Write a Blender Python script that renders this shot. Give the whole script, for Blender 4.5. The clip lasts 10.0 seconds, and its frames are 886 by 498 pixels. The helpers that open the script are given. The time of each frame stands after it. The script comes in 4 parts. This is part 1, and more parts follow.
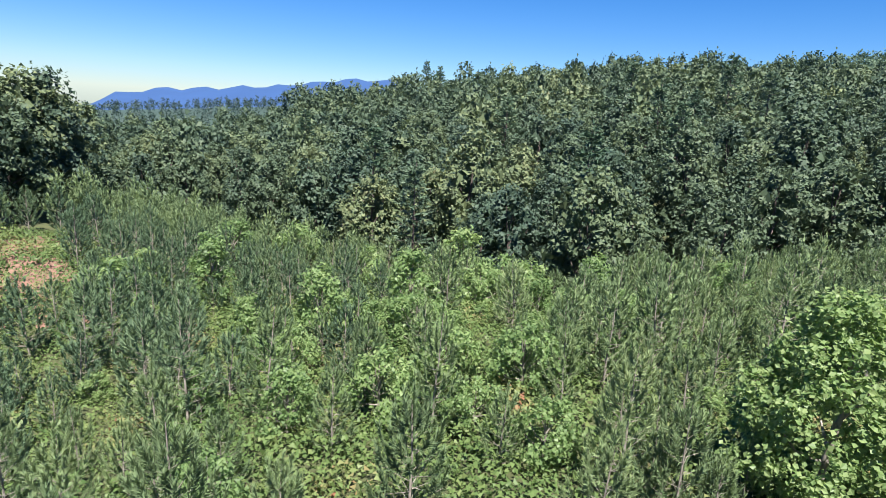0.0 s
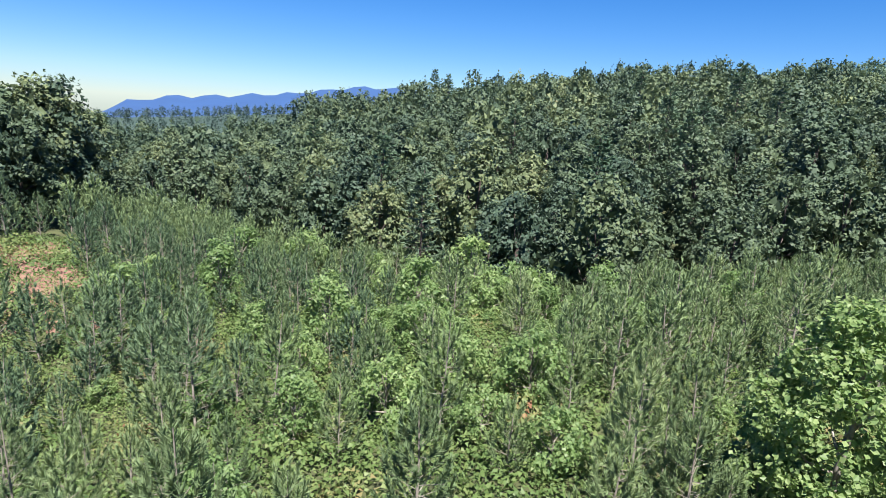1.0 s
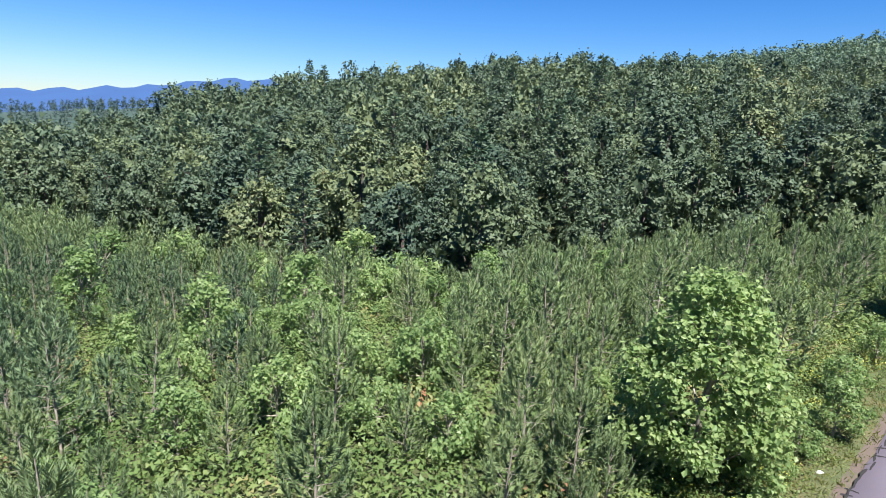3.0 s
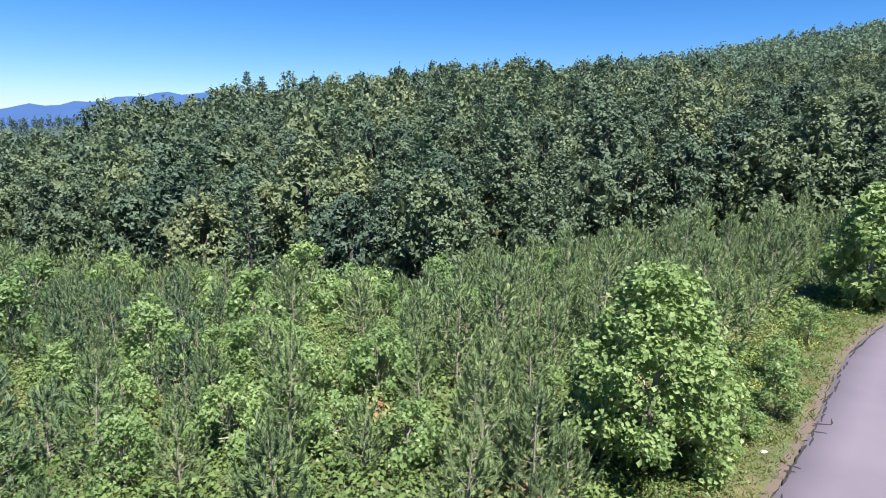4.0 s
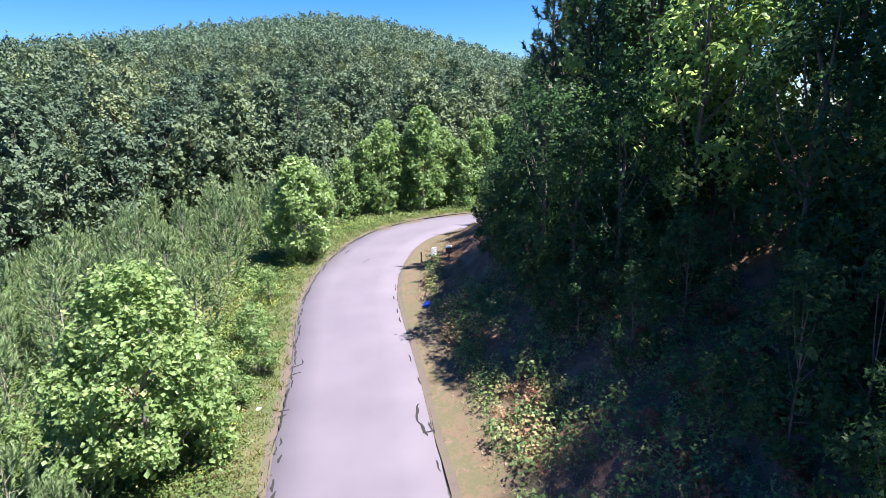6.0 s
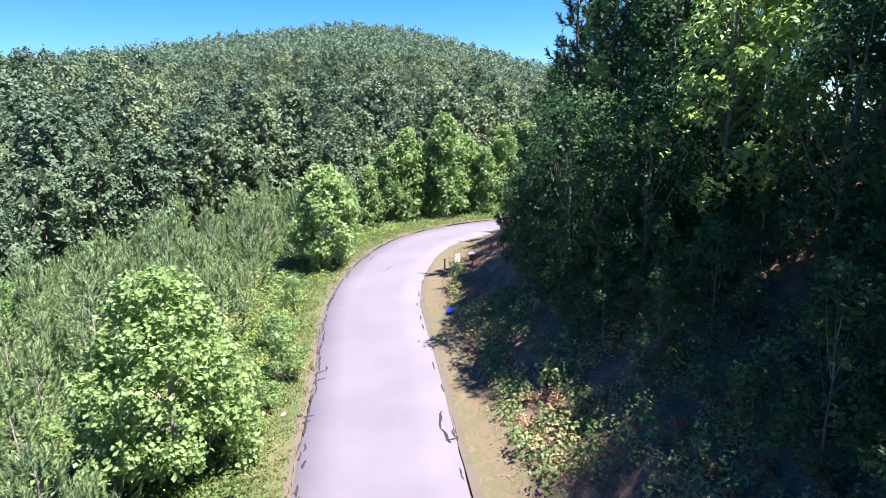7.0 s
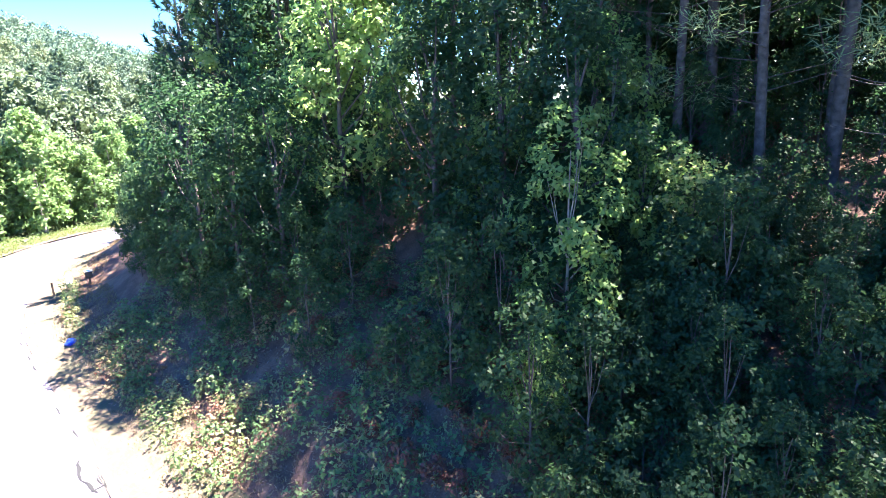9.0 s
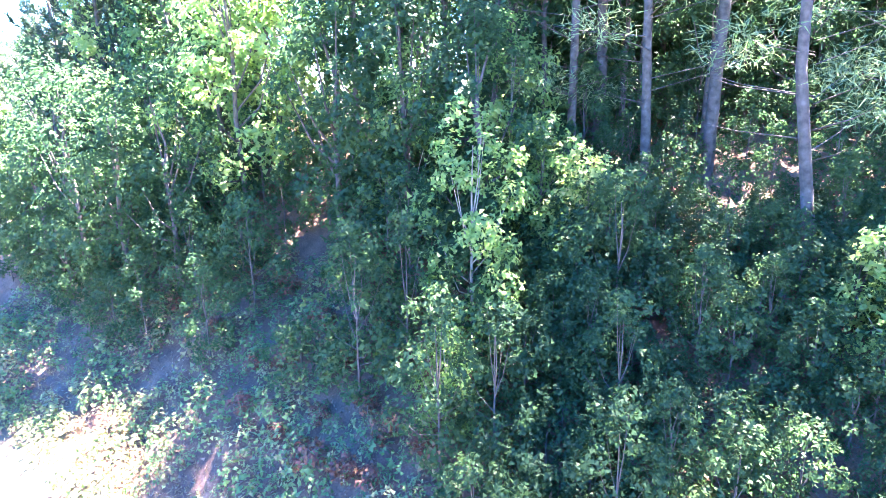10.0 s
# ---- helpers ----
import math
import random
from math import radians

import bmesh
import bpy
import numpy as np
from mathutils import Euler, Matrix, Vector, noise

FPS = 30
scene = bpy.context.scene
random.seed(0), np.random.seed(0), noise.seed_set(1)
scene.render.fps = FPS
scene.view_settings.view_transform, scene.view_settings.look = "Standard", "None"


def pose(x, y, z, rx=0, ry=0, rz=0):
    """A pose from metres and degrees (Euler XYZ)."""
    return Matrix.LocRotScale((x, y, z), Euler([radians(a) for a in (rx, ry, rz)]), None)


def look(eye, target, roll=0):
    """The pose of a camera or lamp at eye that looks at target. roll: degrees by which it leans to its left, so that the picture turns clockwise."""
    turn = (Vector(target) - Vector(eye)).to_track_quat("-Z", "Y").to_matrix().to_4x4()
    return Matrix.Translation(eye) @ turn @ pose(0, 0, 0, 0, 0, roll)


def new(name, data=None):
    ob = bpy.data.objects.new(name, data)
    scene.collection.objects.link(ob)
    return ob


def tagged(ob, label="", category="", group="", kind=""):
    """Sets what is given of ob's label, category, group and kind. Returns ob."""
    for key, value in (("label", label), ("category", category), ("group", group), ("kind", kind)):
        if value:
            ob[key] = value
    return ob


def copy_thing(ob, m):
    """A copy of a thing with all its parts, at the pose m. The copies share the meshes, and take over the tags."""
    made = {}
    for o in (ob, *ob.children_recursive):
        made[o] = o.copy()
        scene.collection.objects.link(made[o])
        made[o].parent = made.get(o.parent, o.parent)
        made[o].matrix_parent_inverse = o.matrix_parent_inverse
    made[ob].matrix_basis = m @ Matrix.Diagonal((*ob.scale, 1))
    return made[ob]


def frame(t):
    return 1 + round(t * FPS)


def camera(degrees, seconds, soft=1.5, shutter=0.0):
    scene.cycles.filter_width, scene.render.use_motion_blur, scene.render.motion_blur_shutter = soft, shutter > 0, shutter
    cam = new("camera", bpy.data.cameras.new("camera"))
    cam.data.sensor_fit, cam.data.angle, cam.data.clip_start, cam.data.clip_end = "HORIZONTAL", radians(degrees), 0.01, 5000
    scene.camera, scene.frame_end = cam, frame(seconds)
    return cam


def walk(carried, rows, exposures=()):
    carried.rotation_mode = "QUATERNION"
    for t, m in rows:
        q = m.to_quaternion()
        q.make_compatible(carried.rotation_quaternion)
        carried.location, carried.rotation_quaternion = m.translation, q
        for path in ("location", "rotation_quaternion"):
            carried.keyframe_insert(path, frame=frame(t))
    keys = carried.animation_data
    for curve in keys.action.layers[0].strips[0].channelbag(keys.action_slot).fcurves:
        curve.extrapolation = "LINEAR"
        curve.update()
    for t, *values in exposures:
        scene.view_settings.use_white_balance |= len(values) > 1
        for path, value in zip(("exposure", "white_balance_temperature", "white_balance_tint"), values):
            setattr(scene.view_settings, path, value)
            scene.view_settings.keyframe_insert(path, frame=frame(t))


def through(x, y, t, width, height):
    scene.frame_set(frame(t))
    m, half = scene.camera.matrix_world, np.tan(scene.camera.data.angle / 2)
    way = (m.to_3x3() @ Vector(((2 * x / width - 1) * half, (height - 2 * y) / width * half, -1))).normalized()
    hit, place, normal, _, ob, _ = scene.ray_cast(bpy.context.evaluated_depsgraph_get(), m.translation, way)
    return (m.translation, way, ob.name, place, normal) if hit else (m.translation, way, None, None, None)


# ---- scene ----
# ---- camera and its walk: a drone that hovers over the road and yaws to the right ----
EYE = (0.0, 0.0, 10.5)
cam = camera(73.5, 10.0, soft=0.7)


def aim(yaw, pitch, roll):
    return pose(*EYE, 0, 0, yaw) @ pose(0, 0, 0, 90 + pitch) @ pose(0, 0, 0, 0, 0, roll)


ROWS = [(0.0, 0.02, -13.47, 3.66), (0.5, 1.03, -12.71, 3.04), (1.0, 0.82, -12.81, 3.68), (1.5, -0.21, -13.44, 3.74),
        (2.0, -2.26, -13.31, 1.94), (2.5, -3.22, -13.01, 2.11), (3.0, -10.44, -12.95, 3.05), (3.2, -16.15, -12.5, 2.4),
        (3.4, -18.9, -12.25, 2.0), (3.7, -17.9, -12.15, 1.5), (4.0, -15.4, -12.1, 1.2), (4.3, -15.3, -12.18, 0.9),
        (4.5, -17.4, -12.64, 0.27), (5.0, -28.3, -13.55, -0.34), (5.5, -49.0, -13.28, -1.7), (5.7, -58.8, -13.37, -0.8),
        (5.9, -64.3, -13.3, -0.9), (6.2, -66.4, -13.1, -1.3), (6.5, -64.8, -12.95, -1.5), (6.8, -63.6, -12.9, -1.65),
        (7.0, -63.3, -12.5, -1.58), (7.5, -73.85, -12.13, -1.5), (8.0, -77.3, -12.16, -2.35), (8.5, -80.9, -12.75, -1.75),
        (9.0, -98.0, -14.45, -2.25), (9.5, -108.4, -15.0, -1.9), (10.0, -107.4, -15.25, -1.0)]
walk(cam, [(t, aim(y, p, r)) for t, y, p, r in ROWS],
     [(0.0, 1.65, 6500, 10), (4.5, 1.75, 6500, 10), (5.5, 2.0, 6500, 10), (7.0, 2.4, 6500, 10), (8.0, 2.6, 6500, 10), (8.5, 2.8, 6500, 10), (9.0, 3.85, 6500, 15), (9.5, 5.35, 6600, 21), (10.0, 5.95, 6600, 22)])

# ---- world and sun ----
SUN_AZ, SUN_EL = 168.0, 64.0  # degrees clockwise from +y, and above the horizon
world = bpy.data.worlds.new("sky")
scene.world = world
world.use_nodes = True
wn = world.node_tree
sky = wn.nodes.new("ShaderNodeTexSky")
sky.sky_type, sky.sun_disc = "NISHITA", False
sky.sun_elevation, sky.sun_rotation = radians(SUN_EL), radians(SUN_AZ)
sky.altitude, sky.air_density, sky.dust_density, sky.ozone_density = 400, 1.0, 0.0, 6.0
wn.nodes["Background"].inputs["Strength"].default_value = 0.038
deep = wn.nodes.new("ShaderNodeHueSaturation")
deep.inputs["Saturation"].default_value = 1.3
wn.links.new(sky.outputs[0], deep.inputs["Color"])
cool = wn.nodes.new("ShaderNodeMixRGB")
cool.blend_type, cool.inputs["Fac"].default_value, cool.inputs["Color2"].default_value = "MULTIPLY", 1.0, (0.83, 0.97, 1.24, 1)
wn.links.new(deep.outputs[0], cool.inputs["Color1"])
wn.links.new(cool.outputs[0], wn.nodes["Background"].inputs["Color"])
sun = new("sun", bpy.data.lights.new("sun", "SUN"))
sun.data.energy, sun.data.angle, sun.data.color = 5.0, radians(0.53), (1.0, 0.95, 0.88)
_a, _e = radians(SUN_AZ), radians(SUN_EL)
sun.matrix_world = look(Vector((math.sin(_a) * math.cos(_e), math.cos(_a) * math.cos(_e), math.sin(_e))) * 200, (0, 0, 0))


# ---- materials ----
def material(name):
    m = bpy.data.materials.new(name)
    m.use_nodes = True
    nt = m.node_tree
    return m, nt, nt.nodes["Principled BSDF"], nt.nodes["Material Output"]


def node(nt, kind, **values):
    n = nt.nodes.new(kind)
    for key, value in values.items():
        n.inputs[key.replace("_", " ")].default_value = value
    return n


def ramp(nt, source, stops):
    r = nt.nodes.new("ShaderNodeValToRGB")
    el = r.color_ramp.elements
    while len(el) < len(stops):
        el.new(0.5)
    for e, (at, colour) in zip(el, stops):
        e.position, e.color = at, (*colour, 1)
    nt.links.new(source, r.inputs[0])
    return r.outputs[0]


def maths(nt, op, a, b):
    n = nt.nodes.new("ShaderNodeMath")
    n.operation = op
    for sock, v in zip(n.inputs, (a, b)):
        if isinstance(v, (int, float)):
            sock.default_value = v
        else:
            nt.links.new(v, sock)
    return n.outputs[0]


def noise_of(nt, scale, detail=3.0):
    co = nt.nodes.new("ShaderNodeNewGeometry").outputs["Position"]
    n = node(nt, "ShaderNodeTexNoise", Scale=scale, Detail=detail)
    nt.links.new(co, n.inputs["Vector"])
    return n.outputs["Fac"]


def leaf_material(name, stops, tree=0.62, leaf=0.25, patch=0.3, patch_scale=0.08, through=0.3, rough=0.5, spec=0.35, glow=1.2):
    """Leaves: colour differs from tree to tree, from leaf to leaf and in slow patches; some light passes through."""
    m, nt, bsdf, out = material(name)
    info = nt.nodes.new("ShaderNodeObjectInfo").outputs["Random"]
    tint = nt.nodes.new("ShaderNodeAttribute")
    tint.attribute_name = "tint"
    island = nt.nodes.new("ShaderNodeNewGeometry").outputs["Random Per Island"]
    own = maths(nt, "FRACT", maths(nt, "ADD", info, tint.outputs["Fac"]), 0.0)
    total = maths(nt, "ADD", maths(nt, "MULTIPLY", own, tree), maths(nt, "MULTIPLY", island, leaf))
    wide = maths(nt, "SUBTRACT", noise_of(nt, patch_scale), 0.5)
    total = maths(nt, "ADD", total, maths(nt, "MULTIPLY", wide, patch * 2))
    total = maths(nt, "ADD", total, (1 - tree - leaf) / 2)
    colour = ramp(nt, total, stops)
    nt.links.new(colour, bsdf.inputs["Base Color"])
    bsdf.inputs["Roughness"].default_value = rough
    bsdf.inputs["Specular IOR Level"].default_value = spec
    thin = nt.nodes.new("ShaderNodeBsdfTranslucent")
    more = nt.nodes.new("ShaderNodeMixRGB")
    more.blend_type, more.inputs["Fac"].default_value, more.inputs["Color2"].default_value = "MULTIPLY", 1.0, (glow, glow, glow * 0.85, 1)
    nt.links.new(colour, more.inputs["Color1"])
    nt.links.new(more.outputs[0], thin.inputs["Color"])
    mix = nt.nodes.new("ShaderNodeMixShader")
    mix.inputs[0].default_value = through
    nt.links.new(bsdf.outputs[0], mix.inputs[1])
    nt.links.new(thin.outputs[0], mix.inputs[2])
    nt.links.new(mix.outputs[0], out.inputs["Surface"])
    return m


def rough_material(name, stops, scale, detail=6.0, rough=0.9, bump=0.3, bump_scale=None, fine=None):
    """A matt surface whose colour runs through stops by noise, with fine relief."""
    m, nt, bsdf, out = material(name)
    a = noise_of(nt, scale, detail)
    if fine:
        a = maths(nt, "ADD", maths(nt, "MULTIPLY", a, 0.6), maths(nt, "MULTIPLY", noise_of(nt, fine, 4.0), 0.4))
    nt.links.new(ramp(nt, a, stops), bsdf.inputs["Base Color"])
    bsdf.inputs["Roughness"].default_value = rough
    b = nt.nodes.new("ShaderNodeBump")
    b.inputs["Strength"].default_value = bump
    nt.links.new(noise_of(nt, bump_scale or scale * 8, 4.0), b.inputs["Height"])
    nt.links.new(b.outputs[0], bsdf.inputs["Normal"])
    return m


LEAF_OAK = leaf_material("oak_leaves", [(0.0, (0.04, 0.07, 0.052)), (0.3, (0.058, 0.092, 0.06)), (0.6, (0.08, 0.116, 0.067)), (0.82, (0.115, 0.15, 0.075)), (0.95, (0.15, 0.178, 0.085)), (1.0, (0.18, 0.165, 0.1))], tree=0.65, leaf=0.25, patch=0.25, through=0.22, rough=0.6, spec=0.25)
# Far hill leaves: distance haze is mixed into this paler, bluer colour.
LEAF_FAR_HAZE = leaf_material("haze_hill_leaves", [(0.0, (0.055, 0.095, 0.075)), (0.4, (0.078, 0.125, 0.09)), (0.75, (0.1, 0.148, 0.095)), (1.0, (0.14, 0.17, 0.105))], tree=0.5, leaf=0.25, through=0.2, rough=0.65, spec=0.2)
# Ridge trees: the dark blue-green includes a haze tint for their distance.
RIDGE_HAZE_LEAF = leaf_material("ridge_haze_leaves", [(0.0, (0.02, 0.042, 0.036)), (1.0, (0.04, 0.07, 0.055))], through=0.1)
LEAF_LIGHT = leaf_material("light_leaves", [(0.0, (0.085, 0.15, 0.06)), (0.5, (0.17, 0.26, 0.1)), (1.0, (0.31, 0.39, 0.175))], tree=0.3, leaf=0.5, through=0.52, spec=0.3, rough=0.45)
# Bank leaves: colour lowered so that part of the shade is painted in.
LEAF_BANK_SHADE = leaf_material("bank_shade_leaves", [(0.0, (0.018, 0.044, 0.021)), (0.5, (0.033, 0.075, 0.034)), (0.85, (0.06, 0.105, 0.042)), (1.0, (0.12, 0.13, 0.05))], tree=0.45, leaf=0.35, through=0.5, patch_scale=0.5, spec=0.2, rough=0.5, glow=1.7)
NEEDLE = leaf_material("pine_needles", [(0.0, (0.1, 0.152, 0.08)), (0.5, (0.165, 0.23, 0.118)), (0.85, (0.23, 0.3, 0.148)), (1.0, (0.29, 0.335, 0.16))], tree=0.5, leaf=0.3, through=0.3, rough=0.65, spec=0.1)
NEEDLE_DEEP = leaf_material("deep_pine_needles", [(0.0, (0.07, 0.115, 0.072)), (0.5, (0.11, 0.17, 0.1)), (1.0, (0.17, 0.23, 0.125))], tree=0.5, leaf=0.3, through=0.3, rough=0.65, spec=0.1)
NEEDLE_GREY = leaf_material("white_pine_needles", [(0.0, (0.045, 0.085, 0.055)), (0.5, (0.075, 0.125, 0.078)), (1.0, (0.12, 0.17, 0.11))], through=0.2, spec=0.2)
# Needles for the bank pines, darkened to stand in for their deep shade.
NEEDLE_SHADE = leaf_material("shade_pine_needles", [(0.0, (0.022, 0.045, 0.03)), (0.5, (0.036, 0.066, 0.042)), (1.0, (0.06, 0.095, 0.06))], through=0.3, spec=0.15)
BRAMBLE = leaf_material("bramble_leaves", [(0.0, (0.05, 0.095, 0.032)), (0.45, (0.10, 0.155, 0.05)), (0.75, (0.15, 0.19, 0.07)), (0.9, (0.22, 0.18, 0.085)), (1.0, (0.26, 0.12, 0.075))], tree=0.3, leaf=0.35, patch=0.6, patch_scale=0.25, spec=0.25)
GRASS = leaf_material("verge_grass", [(0.0, (0.08, 0.11, 0.035)), (0.5, (0.15, 0.17, 0.06)), (0.85, (0.25, 0.225, 0.1)), (1.0, (0.36, 0.29, 0.17))], tree=0.1, leaf=0.4, patch=0.5, patch_scale=0.5, through=0.5, spec=0.15)
WEED_LEAF = leaf_material("weed_leaves", [(0.0, (0.06, 0.12, 0.05)), (0.45, (0.12, 0.19, 0.07)), (0.7, (0.22, 0.23, 0.1)), (0.85, (0.28, 0.19, 0.11)), (1.0, (0.22, 0.06, 0.05))], tree=0.7, leaf=0.2, patch=0.3, patch_scale=0.4, spec=0.2)
DRY_GRASS = leaf_material("dry_grass", [(0.0, (0.11, 0.1, 0.045)), (0.5, (0.2, 0.15, 0.085)), (1.0, (0.33, 0.25, 0.16))], tree=0.1, leaf=0.5, patch=0.5, patch_scale=0.5, through=0.3, spec=0.15)
# Pale sapling leaves; on the larger trees this lighter colour stands in for sunlight.
LEAF_PALE_SUNLIT = leaf_material("pale_sunlit_leaves", [(0.0, (0.08, 0.16, 0.055)), (0.5, (0.15, 0.24, 0.085)), (0.85, (0.24, 0.31, 0.12)), (1.0, (0.38, 0.34, 0.17))], tree=0.35, leaf=0.5, through=0.62, spec=0.3, glow=1.7)
RED_LEAF = leaf_material("red_leaves", [(0.0, (0.06, 0.08, 0.035)), (0.35, (0.12, 0.05, 0.035)), (0.7, (0.2, 0.06, 0.045)), (1.0, (0.26, 0.16, 0.08))], tree=0.2, leaf=0.7)
YELLOW_LEAF = leaf_material("yellow_leaves", [(0.0, (0.2, 0.25, 0.05)), (0.5, (0.36, 0.36, 0.08)), (1.0, (0.5, 0.42, 0.2))])
LITTER_LEAF = leaf_material("dry_leaves", [(0.0, (0.08, 0.045, 0.03)), (0.5, (0.18, 0.11, 0.08)), (1.0, (0.34, 0.24, 0.2))], through=0.1)
BARK = rough_material("pine_bark", [(0.3, (0.045, 0.034, 0.032)), (0.6, (0.11, 0.085, 0.08)), (0.8, (0.18, 0.15, 0.14))], 6.0, bump=0.8, bump_scale=25)
BARK_PALE = rough_material("pale_bark", [(0.3, (0.14, 0.12, 0.10)), (0.7, (0.3, 0.27, 0.24))], 6.0, bump=0.4)
ASPHALT = rough_material("asphalt", [(0.3, (0.083, 0.072, 0.099)), (0.5, (0.1, 0.087, 0.117)), (0.7, (0.118, 0.103, 0.135))], 0.35, rough=0.85, bump=0.25, bump_scale=90, fine=60)
TAR_AND_EDGE_SHADE = rough_material("crack_tar_and_edge_shade", [(0.3, (0.006, 0.006, 0.007)), (0.7, (0.014, 0.013, 0.016))], 8, rough=0.9)
VERGE = rough_material("verge_soil", [(0.3, (0.062, 0.046, 0.042)), (0.48, (0.08, 0.06, 0.052)), (0.6, (0.058, 0.056, 0.034)), (0.75, (0.095, 0.07, 0.062))], 1.2, fine=14, bump=0.5, bump_scale=12)
VERGE_GREEN = rough_material("verge_turf", [(0.3, (0.035, 0.05, 0.018)), (0.5, (0.06, 0.068, 0.026)), (0.62, (0.085, 0.075, 0.036)), (0.77, (0.1, 0.07, 0.046))], 0.9, fine=9, bump=0.6, bump_scale=7)
VERGE_DRY = rough_material("dry_verge", [(0.32, (0.075, 0.05, 0.036)), (0.45, (0.1, 0.07, 0.045)), (0.55, (0.065, 0.062, 0.03)), (0.68, (0.12, 0.077, 0.06))], 1.3, fine=8, bump=0.6, bump_scale=7)
CLAY = rough_material("red_clay", [(0.3, (0.15, 0.075, 0.055)), (0.55, (0.2, 0.115, 0.085)), (0.75, (0.13, 0.11, 0.05))], 0.5, fine=5)
LITTER = rough_material("leaf_litter", [(0.32, (0.036, 0.019, 0.014)), (0.46, (0.09, 0.046, 0.032)), (0.56, (0.145, 0.078, 0.054)), (0.68, (0.2, 0.13, 0.092))], 1.6, fine=22, bump=1.0, bump_scale=9)
FLOOR = rough_material("forest_floor", [(0.3, (0.03, 0.035, 0.015)), (0.6, (0.055, 0.065, 0.022)), (0.8, (0.08, 0.07, 0.03))], 0.3, fine=3)
# Ground of the far ridge, with the same bluish haze tint.
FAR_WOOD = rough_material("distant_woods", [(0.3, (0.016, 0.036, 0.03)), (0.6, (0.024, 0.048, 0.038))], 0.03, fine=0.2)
# Blue of the mountains is aerial haze, put into the base colour.
FAR_HAZE_BLUE = rough_material("haze_blue_mountain", [(0.3, (0.009, 0.042, 0.13)), (0.7, (0.012, 0.05, 0.15))], 0.004, bump=0.0)

# ---- the lie of the land ----
ROAD = np.array([(-70, -42), (-45, -27), (-25, -15), (-10, -6), (0, 0.2), (11.6, 7.6), (14.0, 9.3), (17.6, 11.6), (22.4, 14.9), (25.4, 16.8),
                 (30.2, 18.9), (35, 20.2), (39, 20.0), (42.6, 18.4), (45.4, 15.6), (47.6, 11), (49, 4), (49.5, -6), (49, -20), (47, -34)], float)
HALF = 2.4


def chaikin(p, rounds):
    for _ in range(rounds):
        a, b = p[:-1] * 0.75 + p[1:] * 0.25, p[:-1] * 0.25 + p[1:] * 0.75
        p = np.concatenate([p[:1], np.stack([a, b], 1).reshape(-1, 2), p[-1:]])
    return p


ROAD = ROAD + [-0.1, 0.14]
LINE = chaikin(ROAD, 2)


def road_side(x, y):
    """Distance from the road's middle line: positive on the valley side, negative on the bank side."""
    p = np.stack([np.ravel(x), np.ravel(y)], -1)
    best, side = np.full(len(p), 1e9), np.zeros(len(p))
    for a, b in zip(LINE[:-1], LINE[1:]):
        d = b - a
        t = np.clip(((p - a) @ d) / (d @ d), 0, 1)
        off = p - a - t[:, None] * d
        dist = np.hypot(off[:, 0], off[:, 1])
        near = dist < best
        best[near] = dist[near]
        side[near] = np.sign(d[0] * off[near, 1] - d[1] * off[near, 0])
    return (best * side).reshape(np.shape(x))


GRID = np.arange(-140.0, 140.5, 1.0)
SIDE = road_side(*np.meshgrid(GRID, GRID, indexing="ij"))


def side_of(x, y):
    """road_side for one spot, from a grid."""
    i, j = min(max(int(x + 140), 0), 279), min(max(int(y + 140), 0), 279)
    u, w = x + 140 - i, y + 140 - j
    if not (0 <= u <= 1 and 0 <= w <= 1):
        return float(SIDE[i, j])
    return float((SIDE[i, j] * (1 - u) + SIDE[i + 1, j] * u) * (1 - w) + (SIDE[i, j + 1] * (1 - u) + SIDE[i + 1, j + 1] * u) * w)


def step(a, b, v):
    t = np.clip((np.asarray(v, float) - a) / (b - a), 0, 1)
    return t * t * (3 - 2 * t)


def road_z(x, y):
    return np.clip(0.04 * (0.87 * x + 0.49 * y), -3.0, 1.95)


AZ = [-180, -60, -38, -30, -25, -20, -16, -12, -8, -2, 2, 5, 10, 16, 20, 26, 34, 40, 46, 52, 56, 60, 65, 70, 75, 85, 110, 180]
CREST_EL = [-2, -3, -3, -3.2, -2.7, -1.9, -0.5, 1.2, 2.1, 2.9, 3.4, 4.1, 4.7, 5.5, 5.4, 5.8, 6.6, 7.4, 8.1, 8.8, 9.0, 8.6, 7.4, 5.9, 4.4, 2.4, 0, -2]
CREST_R = [240, 240, 240, 240, 240, 230, 220, 210, 200, 195, 195, 195, 200, 215, 230, 265, 310, 350, 375, 385, 390, 390, 390, 380, 370, 340, 300, 260]
EDGE_R = [90, 90, 88, 88, 86, 82, 76, 70, 64, 55, 52, 50, 48, 48, 50, 54, 62, 66, 66, 66, 66, 68, 70, 72, 74, 80, 90, 90]
RIDGE_EL = [-3, -3, -1.6, -1.4, -1.0, -0.6, -0.2, 0.4, 0.5, 0.5, 0, 0, 0, 0, 0, 0, 0, 0, 0, 0, 0, 0, 0, 0, 0, 0, 0, -2]
MOUNT_AZ = [-180, -60, -36, -31.5, -30.5, -29.6, -27.5, -24.9, -22.7, -20.5, -18.5, -15.6, -14, -12.6, -9.5, -5, 5, 30, 180]
MOUNT_EL = [-4, -3, -2.2, -1.8, -1.3, -0.75, -0.3, 0.1, 0.2, 0.45, 0.65, 0.9, 1.2, 1.4, 1.9, 2.0, 0, -2, -4]
TALL = 12.0  # height of the forest's canopy


